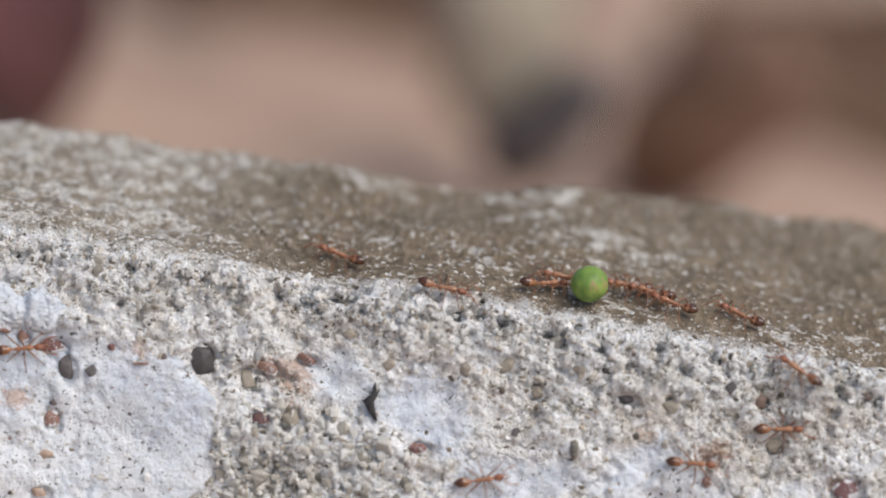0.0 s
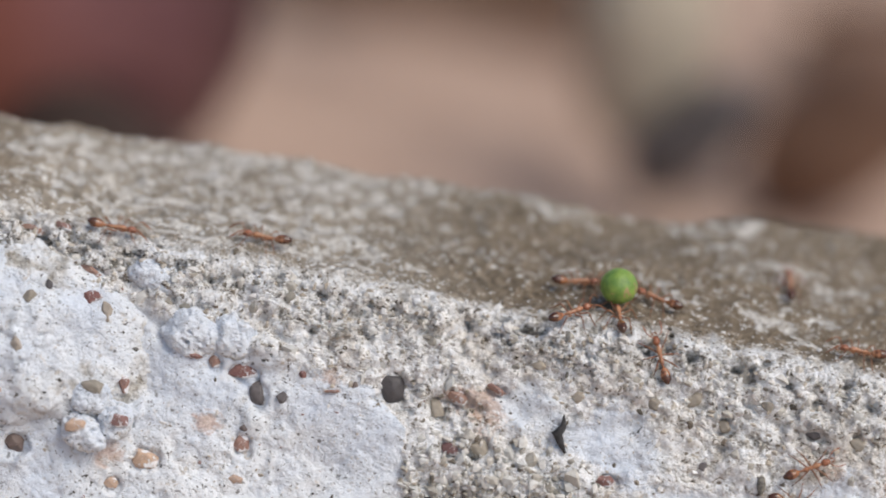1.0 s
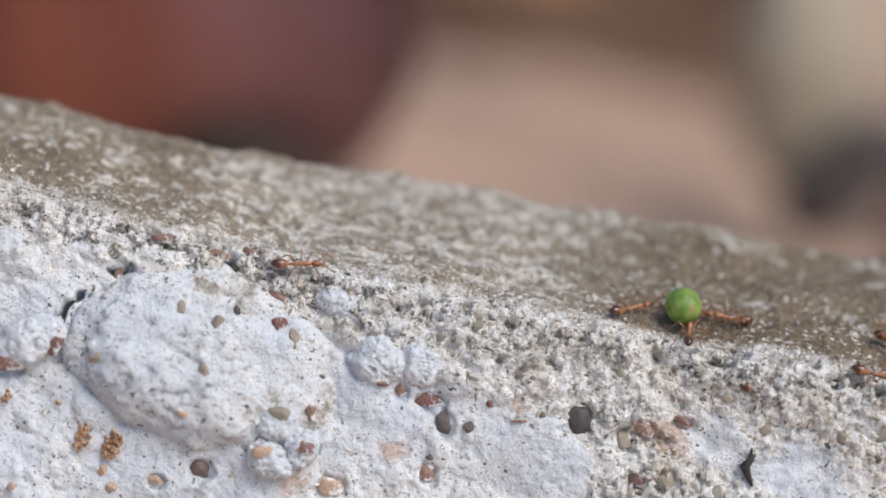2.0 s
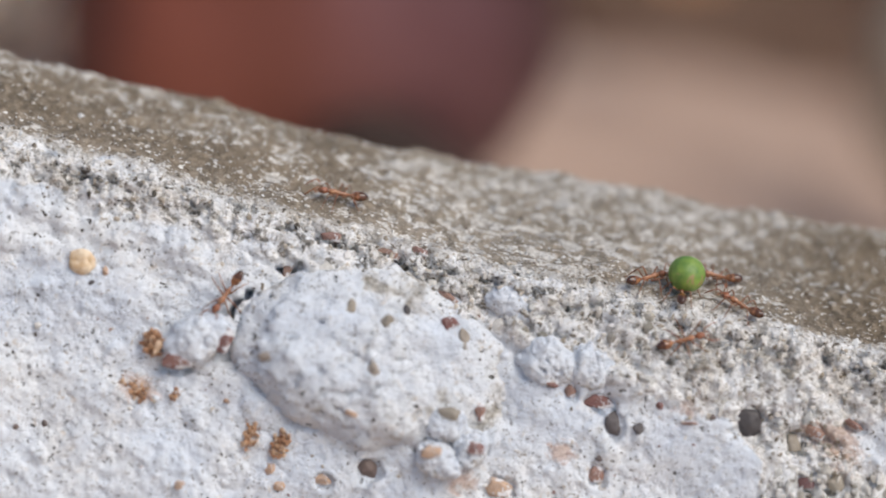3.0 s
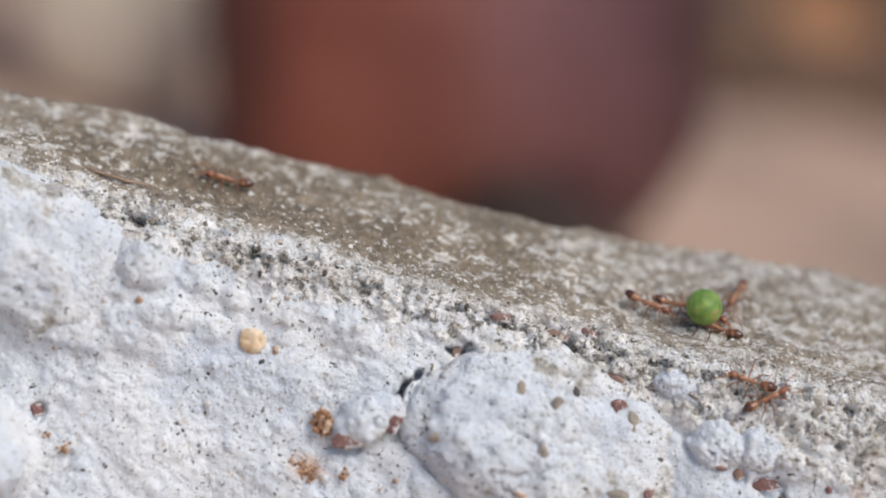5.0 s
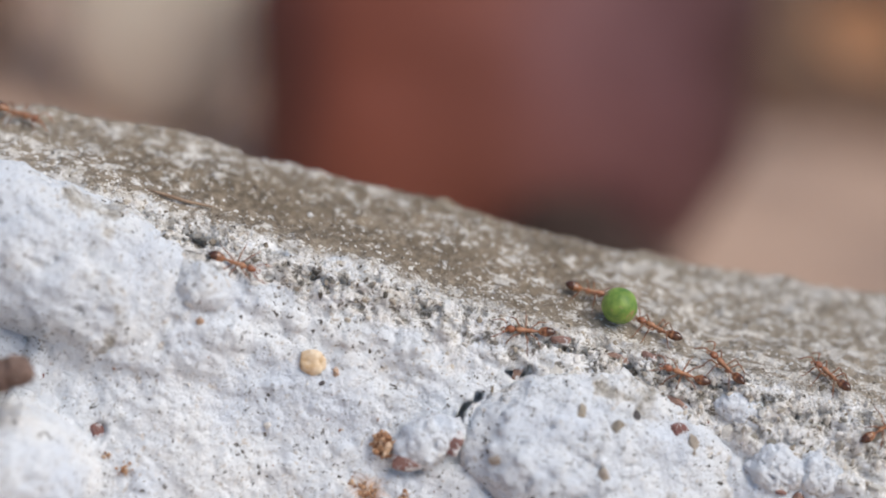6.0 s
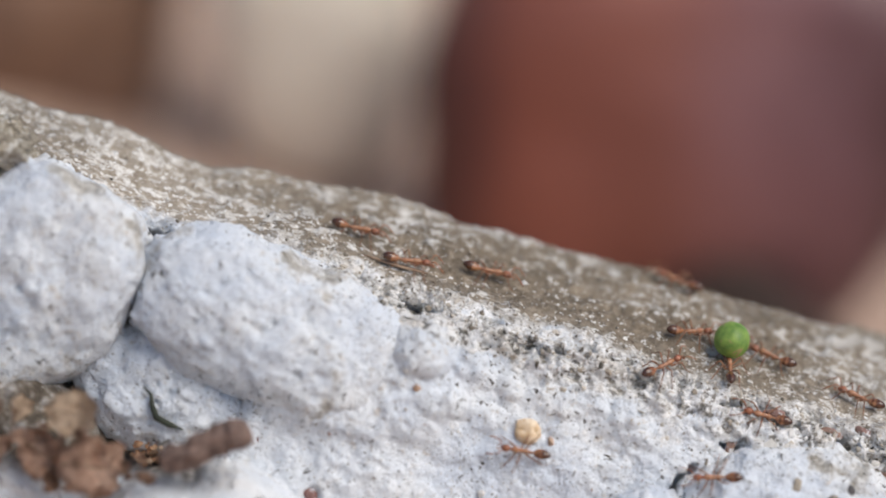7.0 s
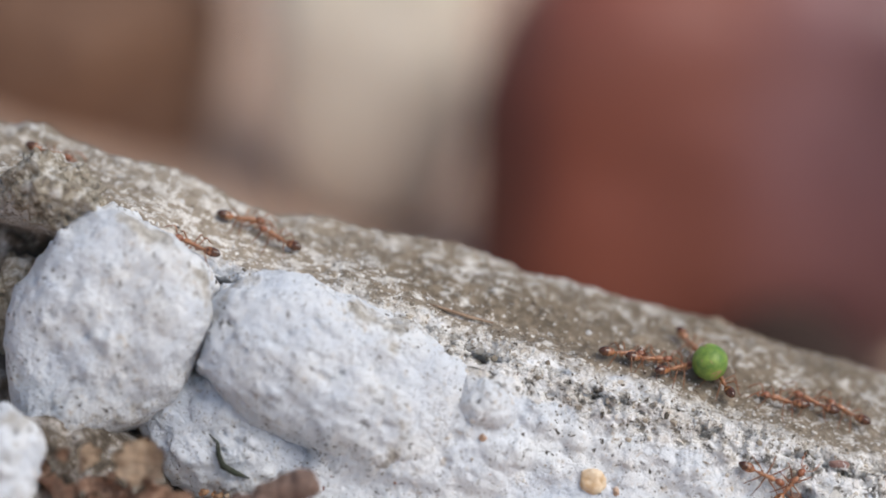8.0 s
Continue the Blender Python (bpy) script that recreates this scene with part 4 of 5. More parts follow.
# ---- the berry ----
def make_berry():
    bm = lump(1.33, 1.33, 1.28, 0.05, 12, 4, 2.0)
    return thing("berry", bm, M_BERRY, "small round green berry carried by ants", "berry", frame_on_wall(46.4, 2.4, 0, 1.6))


berry = make_berry()

# ---- ants ----
LEGS = [(0.55, 0.30, 42), (0.25, 0.30, 95), (-0.05, 0.28, 140)]


def make_ant():
    """One ant, facing +x, its feet at z = 0."""
    ant = new("ant")
    tagged(ant, "reddish amber ant with a dark banded abdomen", "ant", "ants on the wall")
    ant.empty_display_size = 0.001
    head = part("head", blob((1.30, 0, 0.72, 0.34, 0.27, 0.24), (1.52, 0, 0.63, 0.18, 0.18, 0.14)), M_HEAD, ant, "rounded red-brown head")
    for s in (1, -1):
        part("eye", blob((1.40, 0.23 * s, 0.80, 0.06, 0.05, 0.06), rings=6, segments=8), M_BLACK, head, "small black eye")
        part("mandible", tube([(1.74, 0.14 * s, 0.58), (1.90, 0.12 * s, 0.53), (1.98, 0.02 * s, 0.52)], [0.06, 0.05, 0.02]), M_SHELL, head)
        part("antenna", tube([(1.55, 0.14 * s, 0.85), (1.78, 0.42 * s, 1.20), (2.02, 0.56 * s, 1.12), (2.42, 0.62 * s, 0.72), (2.66, 0.62 * s, 0.45)], [0.035, 0.04, 0.035, 0.045, 0.03]), M_FEELER, ant, "thin elbowed antenna")
    part("thorax", blob((0.62, 0, 0.72, 0.38, 0.21, 0.22), (0.18, 0, 0.68, 0.38, 0.155, 0.165), (-0.18, 0, 0.66, 0.26, 0.16, 0.17)), M_SHELL, ant, "slim amber thorax")
    part("waist", blob((-0.46, 0, 0.66, 0.15, 0.09, 0.13), (-0.66, 0, 0.66, 0.13, 0.10, 0.11), rings=8, segments=10), M_SHELL, ant)
    bm = blob((0, 0, 0, 0.64, 0.37, 0.34), rings=16, segments=20)
    for q in bm.verts:
        q.co.y *= 1 - 0.3 * max(0.0, -q.co.x / (0.62 * MM)) ** 2
    part("abdomen", bm, M_GASTER, ant, "glossy dark brown banded abdomen", pose(-1.28 * MM, 0, 0.72 * MM, 0, 6, 0))
    for s in (1, -1):
        for x, y, a in LEGS:
            c, d = 0.92 * math.cos(radians(a)), 0.92 * math.sin(radians(a)) * s
            points = [(0, 0, 0), (0.12 * c, 0.12 * d, -0.08), (0.72 * c, 0.72 * d, 0.42), (0.86 * c, 0.86 * d, 0.36), (1.30 * c, 1.30 * d, -0.30), (1.46 * c, 1.46 * d, -0.52), (1.72 * c, 1.72 * d, -0.58)]
            part("leg", tube(points, [0.075, 0.062, 0.055, 0.048, 0.038, 0.028, 0.018]), M_LEG, ant, "", pose(x * MM, y * 0.55 * s * MM, 0.60 * MM))
    return ant


first_ant = make_ant()


# ---- what moves ----
def run(ant, rows):
    """Key an ant along rows of seconds, u, v and heading, and its legs in a tripod gait."""
    walk(ant, [(t, frame_on_wall(u, v, h, 0.05 + over_stones(u, v))) for t, u, v, h in rows])
    legs = [c for c in ant.children if c.name.startswith("leg")]
    for k, leg in enumerate(legs):
        rest = leg.matrix_basis.copy()
        swing, way = [], 1 if (k + k // 3) % 2 else -1
        for i, (t, u, v, h) in enumerate(rows):
            near = rows[max(i - 1, 0)]
            far = math.hypot(u - near[1], v - near[2])
            swing.append((t, rest @ pose(0, 0, 0, 0, 0, way * min(16.0, 5 + 5 * far))))
            way = -way
        walk(leg, swing)


def motions():
    bpy.context.view_layer.update()
    walk(berry, [(t, frame_on_wall(u, v, 0, 1.6) @ pose(0, 0, 0, 12 * math.sin(2.1 * t), 9 * t, 14 * math.sin(1.3 * t))) for t, u, v in [
        (0, 46.38, 2.45), (0.1, 45.06, 1.6), (0.2, 44.34, 1.75), (0.3, 43.14, 1.32), (0.4, 42.39, 1.32), (0.5, 40.81, 2.01), (0.6, 39.55, 1.94), (0.7, 37.82, 1.74),
        (0.8, 36.61, 1.75), (0.9, 34.94, 2.68), (1, 34.81, 2.85), (1.1, 34.07, 1.62), (1.2, 33.48, 0.74), (1.3, 32.01, 1.19), (1.4, 30.56, 2.23), (1.5, 29.28, 3.33),
        (1.6, 28.76, 3.42), (1.7, 28.36, 3.06), (2.8, 15.79, 2.66), (2.9, 14.63, 2.37), (3, 13.99, 2.46), (3.1, 13.56, 2.63), (3.2, 12.76, 2.23), (3.3, 12.53, 2.65),
        (3.4, 12.16, 3.21), (3.5, 11.79, 3.47), (3.6, 11.18, 3.69), (3.7, 10.63, 4.01), (3.8, 10.11, 3.91), (3.9, 8.79, 3.27), (4, 7.54, 4.07), (4.1, 7.13, 4.17),
        (4.2, 7.04, 4.54), (4.3, 6.72, 4.78), (4.4, 6.19, 4.74), (4.5, 5.58, 4.73), (4.6, 5.09, 4.44), (4.7, 4.48, 4.31), (5.8, -4.57, 2.68), (5.9, -6.18, 2.45),
        (6, -7.65, 2.79), (6.1, -9.15, 3.83), (6.2, -10.97, 4.43), (6.3, -12.51, 3.58), (6.4, -12.28, 3.13), (6.5, -12.66, 2.14), (6.6, -12.89, 2.17), (6.7, -13.07, 2.63),
        (6.8, -13.46, 3.62), (6.9, -14.95, 3.71), (7, -15.32, 3.78), (7.1, -15.67, 4.3), (7.2, -16.43, 4.83), (7.3, -16.84, 4.73), (7.4, -17.5, 4.71), (7.5, -18.15, 3.89),
        (7.6, -19, 3.58), (7.7, -19.73, 3.38), (7.8, -20.05, 3.4), (7.9, -20.98, 3.53), (8, -21.84, 3.52),
    ]])
    others = [copy_thing(first_ant, Matrix()) for _ in range(29)]
    run(first_ant, [
        (0, 28.65, 3.18, 166), (0.1, 24.07, 2.88, 158), (0.2, 17.85, 2.82, 166), (0.3, 12.16, 2.3, 166), (0.4, 3.98, 2.9, 167), (0.5, 2.78, 2.9, 180),
        (2.42, -83.5, 2.9, 180), (8, -83.5, 2.9, 180),
    ])
    run(others.pop(), [
        (0, 36.33, 0.56, -4), (0.1, 38.59, -0.06, -3), (0.2, 39.06, -0.89, 18), (0.3, 38.96, -1.15, 32), (0.4, 40.04, -0.54, 29), (0.5, 39.4, -0.53, 29),
        (0.6, 39.1, 0.41, 77), (0.7, 37.7, 0.71, 92), (0.8, 36.65, 1.11, 94), (0.9, 35.19, 1.6, 97), (1, 35.24, 0.88, 105), (1.1, 34.49, 0.07, 128),
        (1.2, 35.43, -0.14, 130), (1.3, 34.57, 0.09, 138), (1.4, 34.64, 0.1, 155), (1.5, 33.69, 0.43, 159), (1.6, 35.16, 0.8, 114), (1.7, 35.33, 0.23, 101),
        (1.8, 36.53, 0.23, 50), (1.9, 37.73, 0.23, 0), (2.88, 81.8, 0.23, 0), (8, 81.8, 0.23, 0),
    ])
    run(others.pop(), [
        (0, 52.46, 2.83, 166), (0.1, 51.47, 1.29, 167), (0.2, 48.51, 0.19, 183), (0.3, 47.16, -0.33, 177), (0.4, 46.72, -0.14, 160), (0.5, 45.47, -0.32, 155),
        (0.6, 44.96, -0.34, 156), (0.7, 42.62, -0.24, 166), (0.8, 41.6, -1.06, 178), (0.9, 38.74, -1.74, 183), (0.95, 38.74, -1.61, 153), (1, 38.76, -1.39, 118),
        (1.1, 38.91, -1.87, 113), (1.2, 40.24, -2.21, 108), (1.3, 40.18, -0.67, 103), (1.4, 40.1, 2.82, 111), (1.5, 39.13, 3.91, 119), (1.6, 38.11, 4.42, 139),
        (1.7, 38.05, 3.81, 153), (1.8, 39.25, 3.81, 102), (1.9, 40.45, 3.81, 51), (2, 41.65, 3.81, 0), (2.83, 79.2, 3.81, 0), (8, 79.2, 3.81, 0),
    ])
    run(others.pop(), [
        (0, 57.36, 3.23, 158), (0.1, 57.08, 2.7, 158), (0.2, 57.49, 2.57, 143), (0.3, 55.48, 3.15, 137), (0.4, 49.49, 7.06, 126), (0.5, 46.96, 7.35, 100),
        (0.6, 47.4, 8.28, 97), (0.7, 46.81, 8.46, 97), (0.8, 46.8, 7.84, 97), (0.9, 46.39, 8.54, 97), (1, 47.07, 8.05, 97), (1.1, 46.85, 6.49, 104),
        (1.2, 47.86, 6.05, 104), (1.3, 47.36, 6.24, 104), (1.4, 48.56, 6.24, 52), (1.5, 49.76, 6.24, 0), (2.21, 81.5, 6.24, 0), (8, 81.5, 6.24, 0),
    ])
    run(others.pop(), [
        (0, 61.96, -0.68, 156), (0.1, 58.8, -0.29, 166), (0.2, 59.04, -0.36, 155), (0.3, 59.5, -0.77, 151), (0.4, 60.51, 0.28, 104), (0.5, 60.02, 0.51, 95),
        (0.6, 59.47, 1.15, 119), (0.7, 58.11, 2.05, 167), (0.8, 54.64, 2.42, 216), (0.9, 51.43, 2.98, 202), (1, 52.71, 1.8, 185), (1.1, 52.12, 0.89, 185),
        (1.2, 52.97, 0.19, 184), (1.4, 46.77, 0.37, 185), (1.5, 42.74, 0.5, 191), (1.6, 42.06, 1.38, 169), (1.7, 41.33, 0.39, 172), (1.8, 42.53, 0.39, 115),
        (1.9, 43.73, 0.39, 57), (2, 44.93, 0.39, 0), (2.77, 79.8, 0.39, 0), (8, 79.8, 0.39, 0),
    ])
    run(others.pop(), [
        (0, 61.52, -4.75, 12), (0.1, 64.75, -3.97, 12), (0.2, 66.28, -4.47, 12), (0.3, 67.98, -5.04, 12), (0.4, 69.18, -5.04, 0), (0.6, 78.1, -5.04, 0),
        (8, 78.1, -5.04, 0),
    ])
    run(others.pop(), [
        (0, 55.96, -8.21, 7), (0.1, 58.03, -9.51, -18), (0.2, 59.69, -11.79, -33), (0.3, 60.89, -11.79, 0), (0.73, 80.4, -6, 0), (8, 80.4, -6, 0),
    ])
    run(others.pop(), [
        (0, 41.67, -12.09, 20), (0.1, 45.86, -7.33, 47), (0.2, 48.83, -2.99, 47), (0.3, 49.6, -3.38, 32), (0.4, 51.67, -4.28, 12), (0.5, 51.6, -4.01, 7),
        (0.6, 52.65, -3.94, 2), (0.7, 53.5, -3.69, 3), (0.8, 54.23, -4.82, 13), (0.9, 52.4, -5.9, 23), (1, 50.59, -6.95, 33), (1.1, 50.4, -6.99, 13),
        (1.2, 51.6, -6.99, 0), (1.8, 78.7, -6, 0), (8, 78.7, -6, 0),
    ])
    run(others.pop(), [
        (0, 44.64, 3.85, -176), (0.1, 38.94, 3.65, -185), (0.2, 33.15, 2.33, -176), (0.3, 29.97, 1.84, -151), (0.35, 29.64, 0.89, -102), (0.4, 30.42, -0.23, -51),
        (0.5, 32.32, -1.94, -33), (0.6, 36.94, -6.49, -28), (0.7, 39.99, -8.07, -22), (0.8, 45.25, -8.39, -12), (0.9, 48.96, -9.47, -12), (1, 50.16, -9.47, 0),
        (1.69, 81, -6, 0), (8, 81, -6, 0),
    ])
    run(others.pop(), [
        (0, 8.07, -8.02, 17), (0.1, 11.14, -7.6, 22), (0.2, 16.05, -3.95, 37), (0.3, 18.31, -2.44, 32), (0.4, 25.1, 0.13, 21), (0.5, 26.93, -0.1, 14),
        (0.6, 27.85, 0.84, 32), (0.7, 28.41, 1.66, 36), (0.8, 29.85, 0.41, 29), (0.9, 30.67, 0.91, 39), (1, 31.84, 0.38, 38), (1.1, 31.94, -0.17, 42),
        (1.2, 31.84, -0.41, 50), (1.3, 31.12, -0.02, 62), (1.4, 30.73, 0.58, 78), (1.5, 29.98, 1.6, 81), (1.6, 29.58, 1.92, 92), (1.7, 29.31, 1.44, 95),
        (2.8, 14.94, 1.02, 80), (2.9, 14.01, 0.84, 86), (3, 13.88, 1.56, 95), (3.1, 13.38, 1.76, 102), (3.2, 13.08, 2.62, 105), (3.3, 12.56, 3.13, 105),
        (3.4, 12.4, 3.51, 105), (3.5, 12.58, 3.69, 109), (3.6, 11.76, 4.61, 109), (3.7, 11.08, 4.8, 109), (3.8, 10.55, 4.69, 112), (3.9, 9.69, 4.11, 112),
        (4, 8.4, 3.65, 114), (4.1, 8.15, 3.94, 120), (4.2, 7.92, 4.21, 125), (4.3, 7.72, 4.87, 130), (4.4, 7.66, 4.96, 141), (4.5, 7.25, 5.14, 145),
        (4.6, 6.72, 4.83, 155), (4.7, 6, 3.98, 171), (5.8, -1.75, 3.72, 163), (6, -4.58, 2.62, 163), (6.1, -6.4, 3.43, 155), (6.2, -7.71, 3.99, 163),
        (6.3, -8.1, 3.08, 163), (6.4, -9.05, 2.87, 172), (6.5, -9.39, 3.02, 181), (6.6, -9.36, 2.55, 172), (6.7, -10.2, 3.75, 173), (6.8, -10.16, 3.99, 164),
        (6.9, -11.28, 4.43, 164), (7, -12.19, 4.7, 168), (7.1, -13.15, 5.35, 165), (7.2, -13.59, 5.42, 165), (7.3, -14.16, 5.28, 165), (7.4, -14.93, 5.58, 173),
        (7.5, -15.78, 5.43, 173), (7.6, -16.96, 4.85, 157), (7.7, -18.27, 4.42, 149), (7.8, -19.65, 3.38, 136), (7.9, -20.28, 2.79, 125), (8, -20.6, 3.18, 121),
    ])
    run(others.pop(), [
        (0, 50.77, 3.92, 175), (0.1, 48.72, 4.18, 175), (0.2, 45.43, 4.41, 166), (0.3, 42.1, 4.72, 175), (0.4, 38.23, 3.58, 193), (0.5, 34.32, 3.96, 193),
        (0.6, 27.8, 3.67, 184), (0.7, 22.37, 3.41, 185), (0.8, 23.25, 3.04, 176), (0.9, 19.13, 3.39, 185), (1, 9.48, 2.44, 185), (1.1, 4.75, 1.45, 186),
        (1.2, -1.46, 2.96, 177), (1.3, -5.93, 2.53, 178), (1.4, -13.37, 4.5, 169), (1.5, -18.51, 3.82, 190), (1.6, -19.71, 3.82, 180), (3.06, -85.4, 3.82, 180),
        (8, -85.4, 3.82, 180),
    ])
    run(others.pop(), [
        (0, -45.65, 1.5, 0), (0.8, -9.65, 1.3, 0), (0.9, -6.65, 1.3, 5), (1, -1.21, 0.76, 2), (1.1, 3.81, -1.39, -7), (1.2, 11.18, -2.55, 8),
        (1.3, 12.64, -3.1, 4), (1.4, 18.03, -3.06, 14), (1.5, 21.26, -1.14, 16), (1.6, 22.86, -1, 14), (1.7, 26.23, -2.23, 9), (1.8, 27.43, -2.23, 0),
        (2.97, 80.3, -2.23, 0), (8, 80.3, -2.23, 0),
    ])
    run(others.pop(), [
        (0, -76.12, 1.5, 0), (1.3, -17.62, 0.35, 0), (1.4, -14.62, 0.35, 18), (1.5, -14.33, 0.58, 19), (1.6, -12.66, 0.63, 20), (1.7, -10.01, 0.55, 12),
        (2.8, 14.41, -2.25, 34), (2.9, 14.53, -2.03, 34), (3, 14.67, -2.01, 29), (3.1, 14.28, -2.08, 34), (3.2, 14.68, -2.74, 14), (3.3, 14.94, -3.35, 9),
        (3.4, 16.27, -3.73, 4), (3.5, 18.28, -3.79, 7), (3.6, 20.18, -4.68, 0), (3.7, 21.38, -4.68, 0), (4.97, 78.6, -4.68, 0), (8, 78.6, -4.68, 0),
    ])
    run(others.pop(), [
        (0, -84.9, 1.5, 0), (1.1, -84.9, 1.5, 0), (2.5, -21.77, -0.17, 0), (2.6, -18.77, -0.17, -51), (2.7, -15.77, -0.17, -102), (2.8, -12.77, -0.17, -153),
        (2.9, -15.71, -3.22, -141), (3, -17.11, -6.32, -111), (3.1, -18.01, -7.62, -121), (3.2, -19.04, -9.27, -111), (3.3, -19.27, -9.45, -126), (3.4, -20.17, -9.7, -145),
        (3.5, -20.92, -9.76, -155), (3.6, -27.49, -10.48, -170), (3.7, -31.91, -10.62, -190), (3.8, -36.38, -4.54, -220), (3.9, -37.53, -0.8, -226), (4, -39.08, 0.9, -232),
        (4.1, -43.09, 1.69, -205), (4.2, -44.29, 1.69, -180), (5.1, -84.9, 1.69, -180), (8, -84.9, 1.69, -180),
    ])
    run(others.pop(), [
        (0, 79.2, 3.5, 180), (1.14, 79.2, 3.5, 180), (2.7, 8.88, 3.5, 180), (2.8, 5.88, 3.5, 178), (2.9, -3.08, 4.41, 170), (3, -11.14, 3.52, 187),
        (3.1, -15.17, 1.59, 240), (3.2, -17.05, -3.15, 259), (3.3, -17, -2.84, 254), (3.4, -17.99, -3.7, 215), (3.45, -18.25, -3.96, 240), (3.5, -18.43, -4.32, 263),
        (3.55, -18.23, -4.32, 325), (3.6, -17.89, -4.43, 365), (3.7, -15.09, -4.79, 360), (3.8, -11.78, -4.61, 315), (3.85, -12.45, -4.91, 265), (3.9, -13.87, -4.98, 205),
        (4, -18.29, -2.81, 150), (4.1, -21.57, 0.04, 135), (4.2, -25.27, 1.67, 155), (4.3, -28.25, 2.84, 171), (4.4, -36.7, 3.39, 180), (4.5, -38.29, 4.19, 200),
        (4.6, -43.58, 3.12, 163), (4.7, -44.8, 3.51, 163), (4.8, -46, 3.51, 180), (5.63, -83.2, 3.51, 180), (8, -83.2, 3.51, 180),
    ])
    run(others.pop(), [
        (0, -83.8, 3.05, 0), (2.25, -83.8, 3.05, 0), (3.2, -40.84, 3.05, 0), (3.3, -37.84, 3.05, -10), (3.4, -35.43, 3.69, -1), (3.5, -31.63, 4.06, -6),
        (3.6, -23.96, 3.95, -1), (3.7, -19.42, 3.09, -1), (3.8, -13.64, 3.01, 0), (3.9, -9.1, 2.62, 8), (4, -5.54, 3.17, 0), (4.1, -4.04, 2.77, 5),
        (4.2, -1.69, 3.44, 17), (4.3, -2.51, 2.98, 17), (4.4, -2.52, 3.3, 17), (4.5, -2.04, 3.22, 20), (4.6, 1.84, 3.61, 25), (4.7, 2.36, 5.31, 25),
        (5.2, -4.98, 3.05, -60), (5.4, -8.03, 1.19, -99), (5.8, -12.72, -0.18, -169), (5.9, -13.53, -0.51, -169), (6, -13.42, -0.43, -169), (6.1, -13.7, 0.03, -168),
        (6.2, -13.64, 0.39, -173), (6.3, -13.84, 0.6, -187), (6.4, -13.49, 0.33, -205), (6.5, -13.56, 0.32, -205), (6.6, -13.63, -0.06, -213), (6.7, -14.65, -0.38, -246),
        (6.8, -14.75, 0.36, -259), (6.9, -15.08, 0.8, -259), (7, -15, 1.91, -261), (7.1, -15.49, 2.4, -262), (7.2, -15.88, 3.12, -263), (7.3, -15.89, 3.41, -263),
        (7.4, -15.99, 3.49, -269), (7.5, -15.8, 3.78, -272), (7.6, -14.36, 4.75, -269), (7.7, -13.7, 5.31, -254), (7.8, -15.15, 4.96, -230), (7.9, -15.47, 4.52, -203),
        (8, -16, 3.49, -177),
    ])
    run(others.pop(), [
        (0, -82.1, 3.05, 0), (2.14, -82.1, 3.05, 0), (3.3, -29.87, 3.05, 0), (3.4, -26.87, 3.05, -1), (3.5, -22.13, 2.87, 11), (3.6, -13.98, 2.77, 16),
        (3.7, -10.21, 3.36, 16), (3.8, -3.76, 3.45, 17), (3.9, 1.91, 4.07, 8), (4, 2.39, 4.17, 20), (4.1, 3.98, 4.62, 25), (4.2, 4.18, 5.27, 25),
        (4.3, 3.99, 5.67, 25), (4.4, 3.77, 6.02, 25), (4.5, 3.61, 6.86, 25), (4.6, 2.82, 6.89, 25), (4.7, 2.47, 7.08, 25), (5.2, 4.55, 2.88, -60),
        (5.5, 7.8, -0.33, 16), (5.8, 11.22, -1.52, 75), (5.9, 11.16, -1.1, 75), (6, 12.39, -1.03, 46), (6.1, 13.59, -1.03, 0), (7.53, 78.1, -1.03, 0),
        (8, 78.1, -1.03, 0),
    ])
    run(others.pop(), [
        (0, 81.2, 1.5, 180), (1.4, 81.2, 1.5, 180), (2.7, 22.5, -0.32, 180), (2.8, 19.5, -0.32, 112), (2.9, 18.53, 0.37, 126), (3, 18.21, 1.32, 154),
        (3.1, 18.11, 1.07, 155), (3.2, 17.85, 1.94, 154), (3.3, 17.36, 2.65, 154), (3.4, 17.51, 3.17, 151), (3.5, 17.79, 3.02, 147), (3.6, 18.18, 4.43, 120),
        (3.7, 17.79, 6.75, 112), (3.8, 17.64, 9.54, 120), (3.9, 15.44, 10.82, 148), (4, 8.98, 11.17, 171), (4.1, 3.98, 12.35, 171), (4.2, -2.18, 11.74, 180),
        (4.3, -7.79, 10.85, 188), (4.4, -12.78, 10.52, 188), (4.5, -17.46, 8.7, 185), (4.6, -23.01, 6.07, 197), (4.7, -25.04, 5.07, 197), (4.8, -26.24, 5.07, 180),
        (6.11, -85.2, 5.07, 180), (8, -85.2, 5.07, 180),
    ])
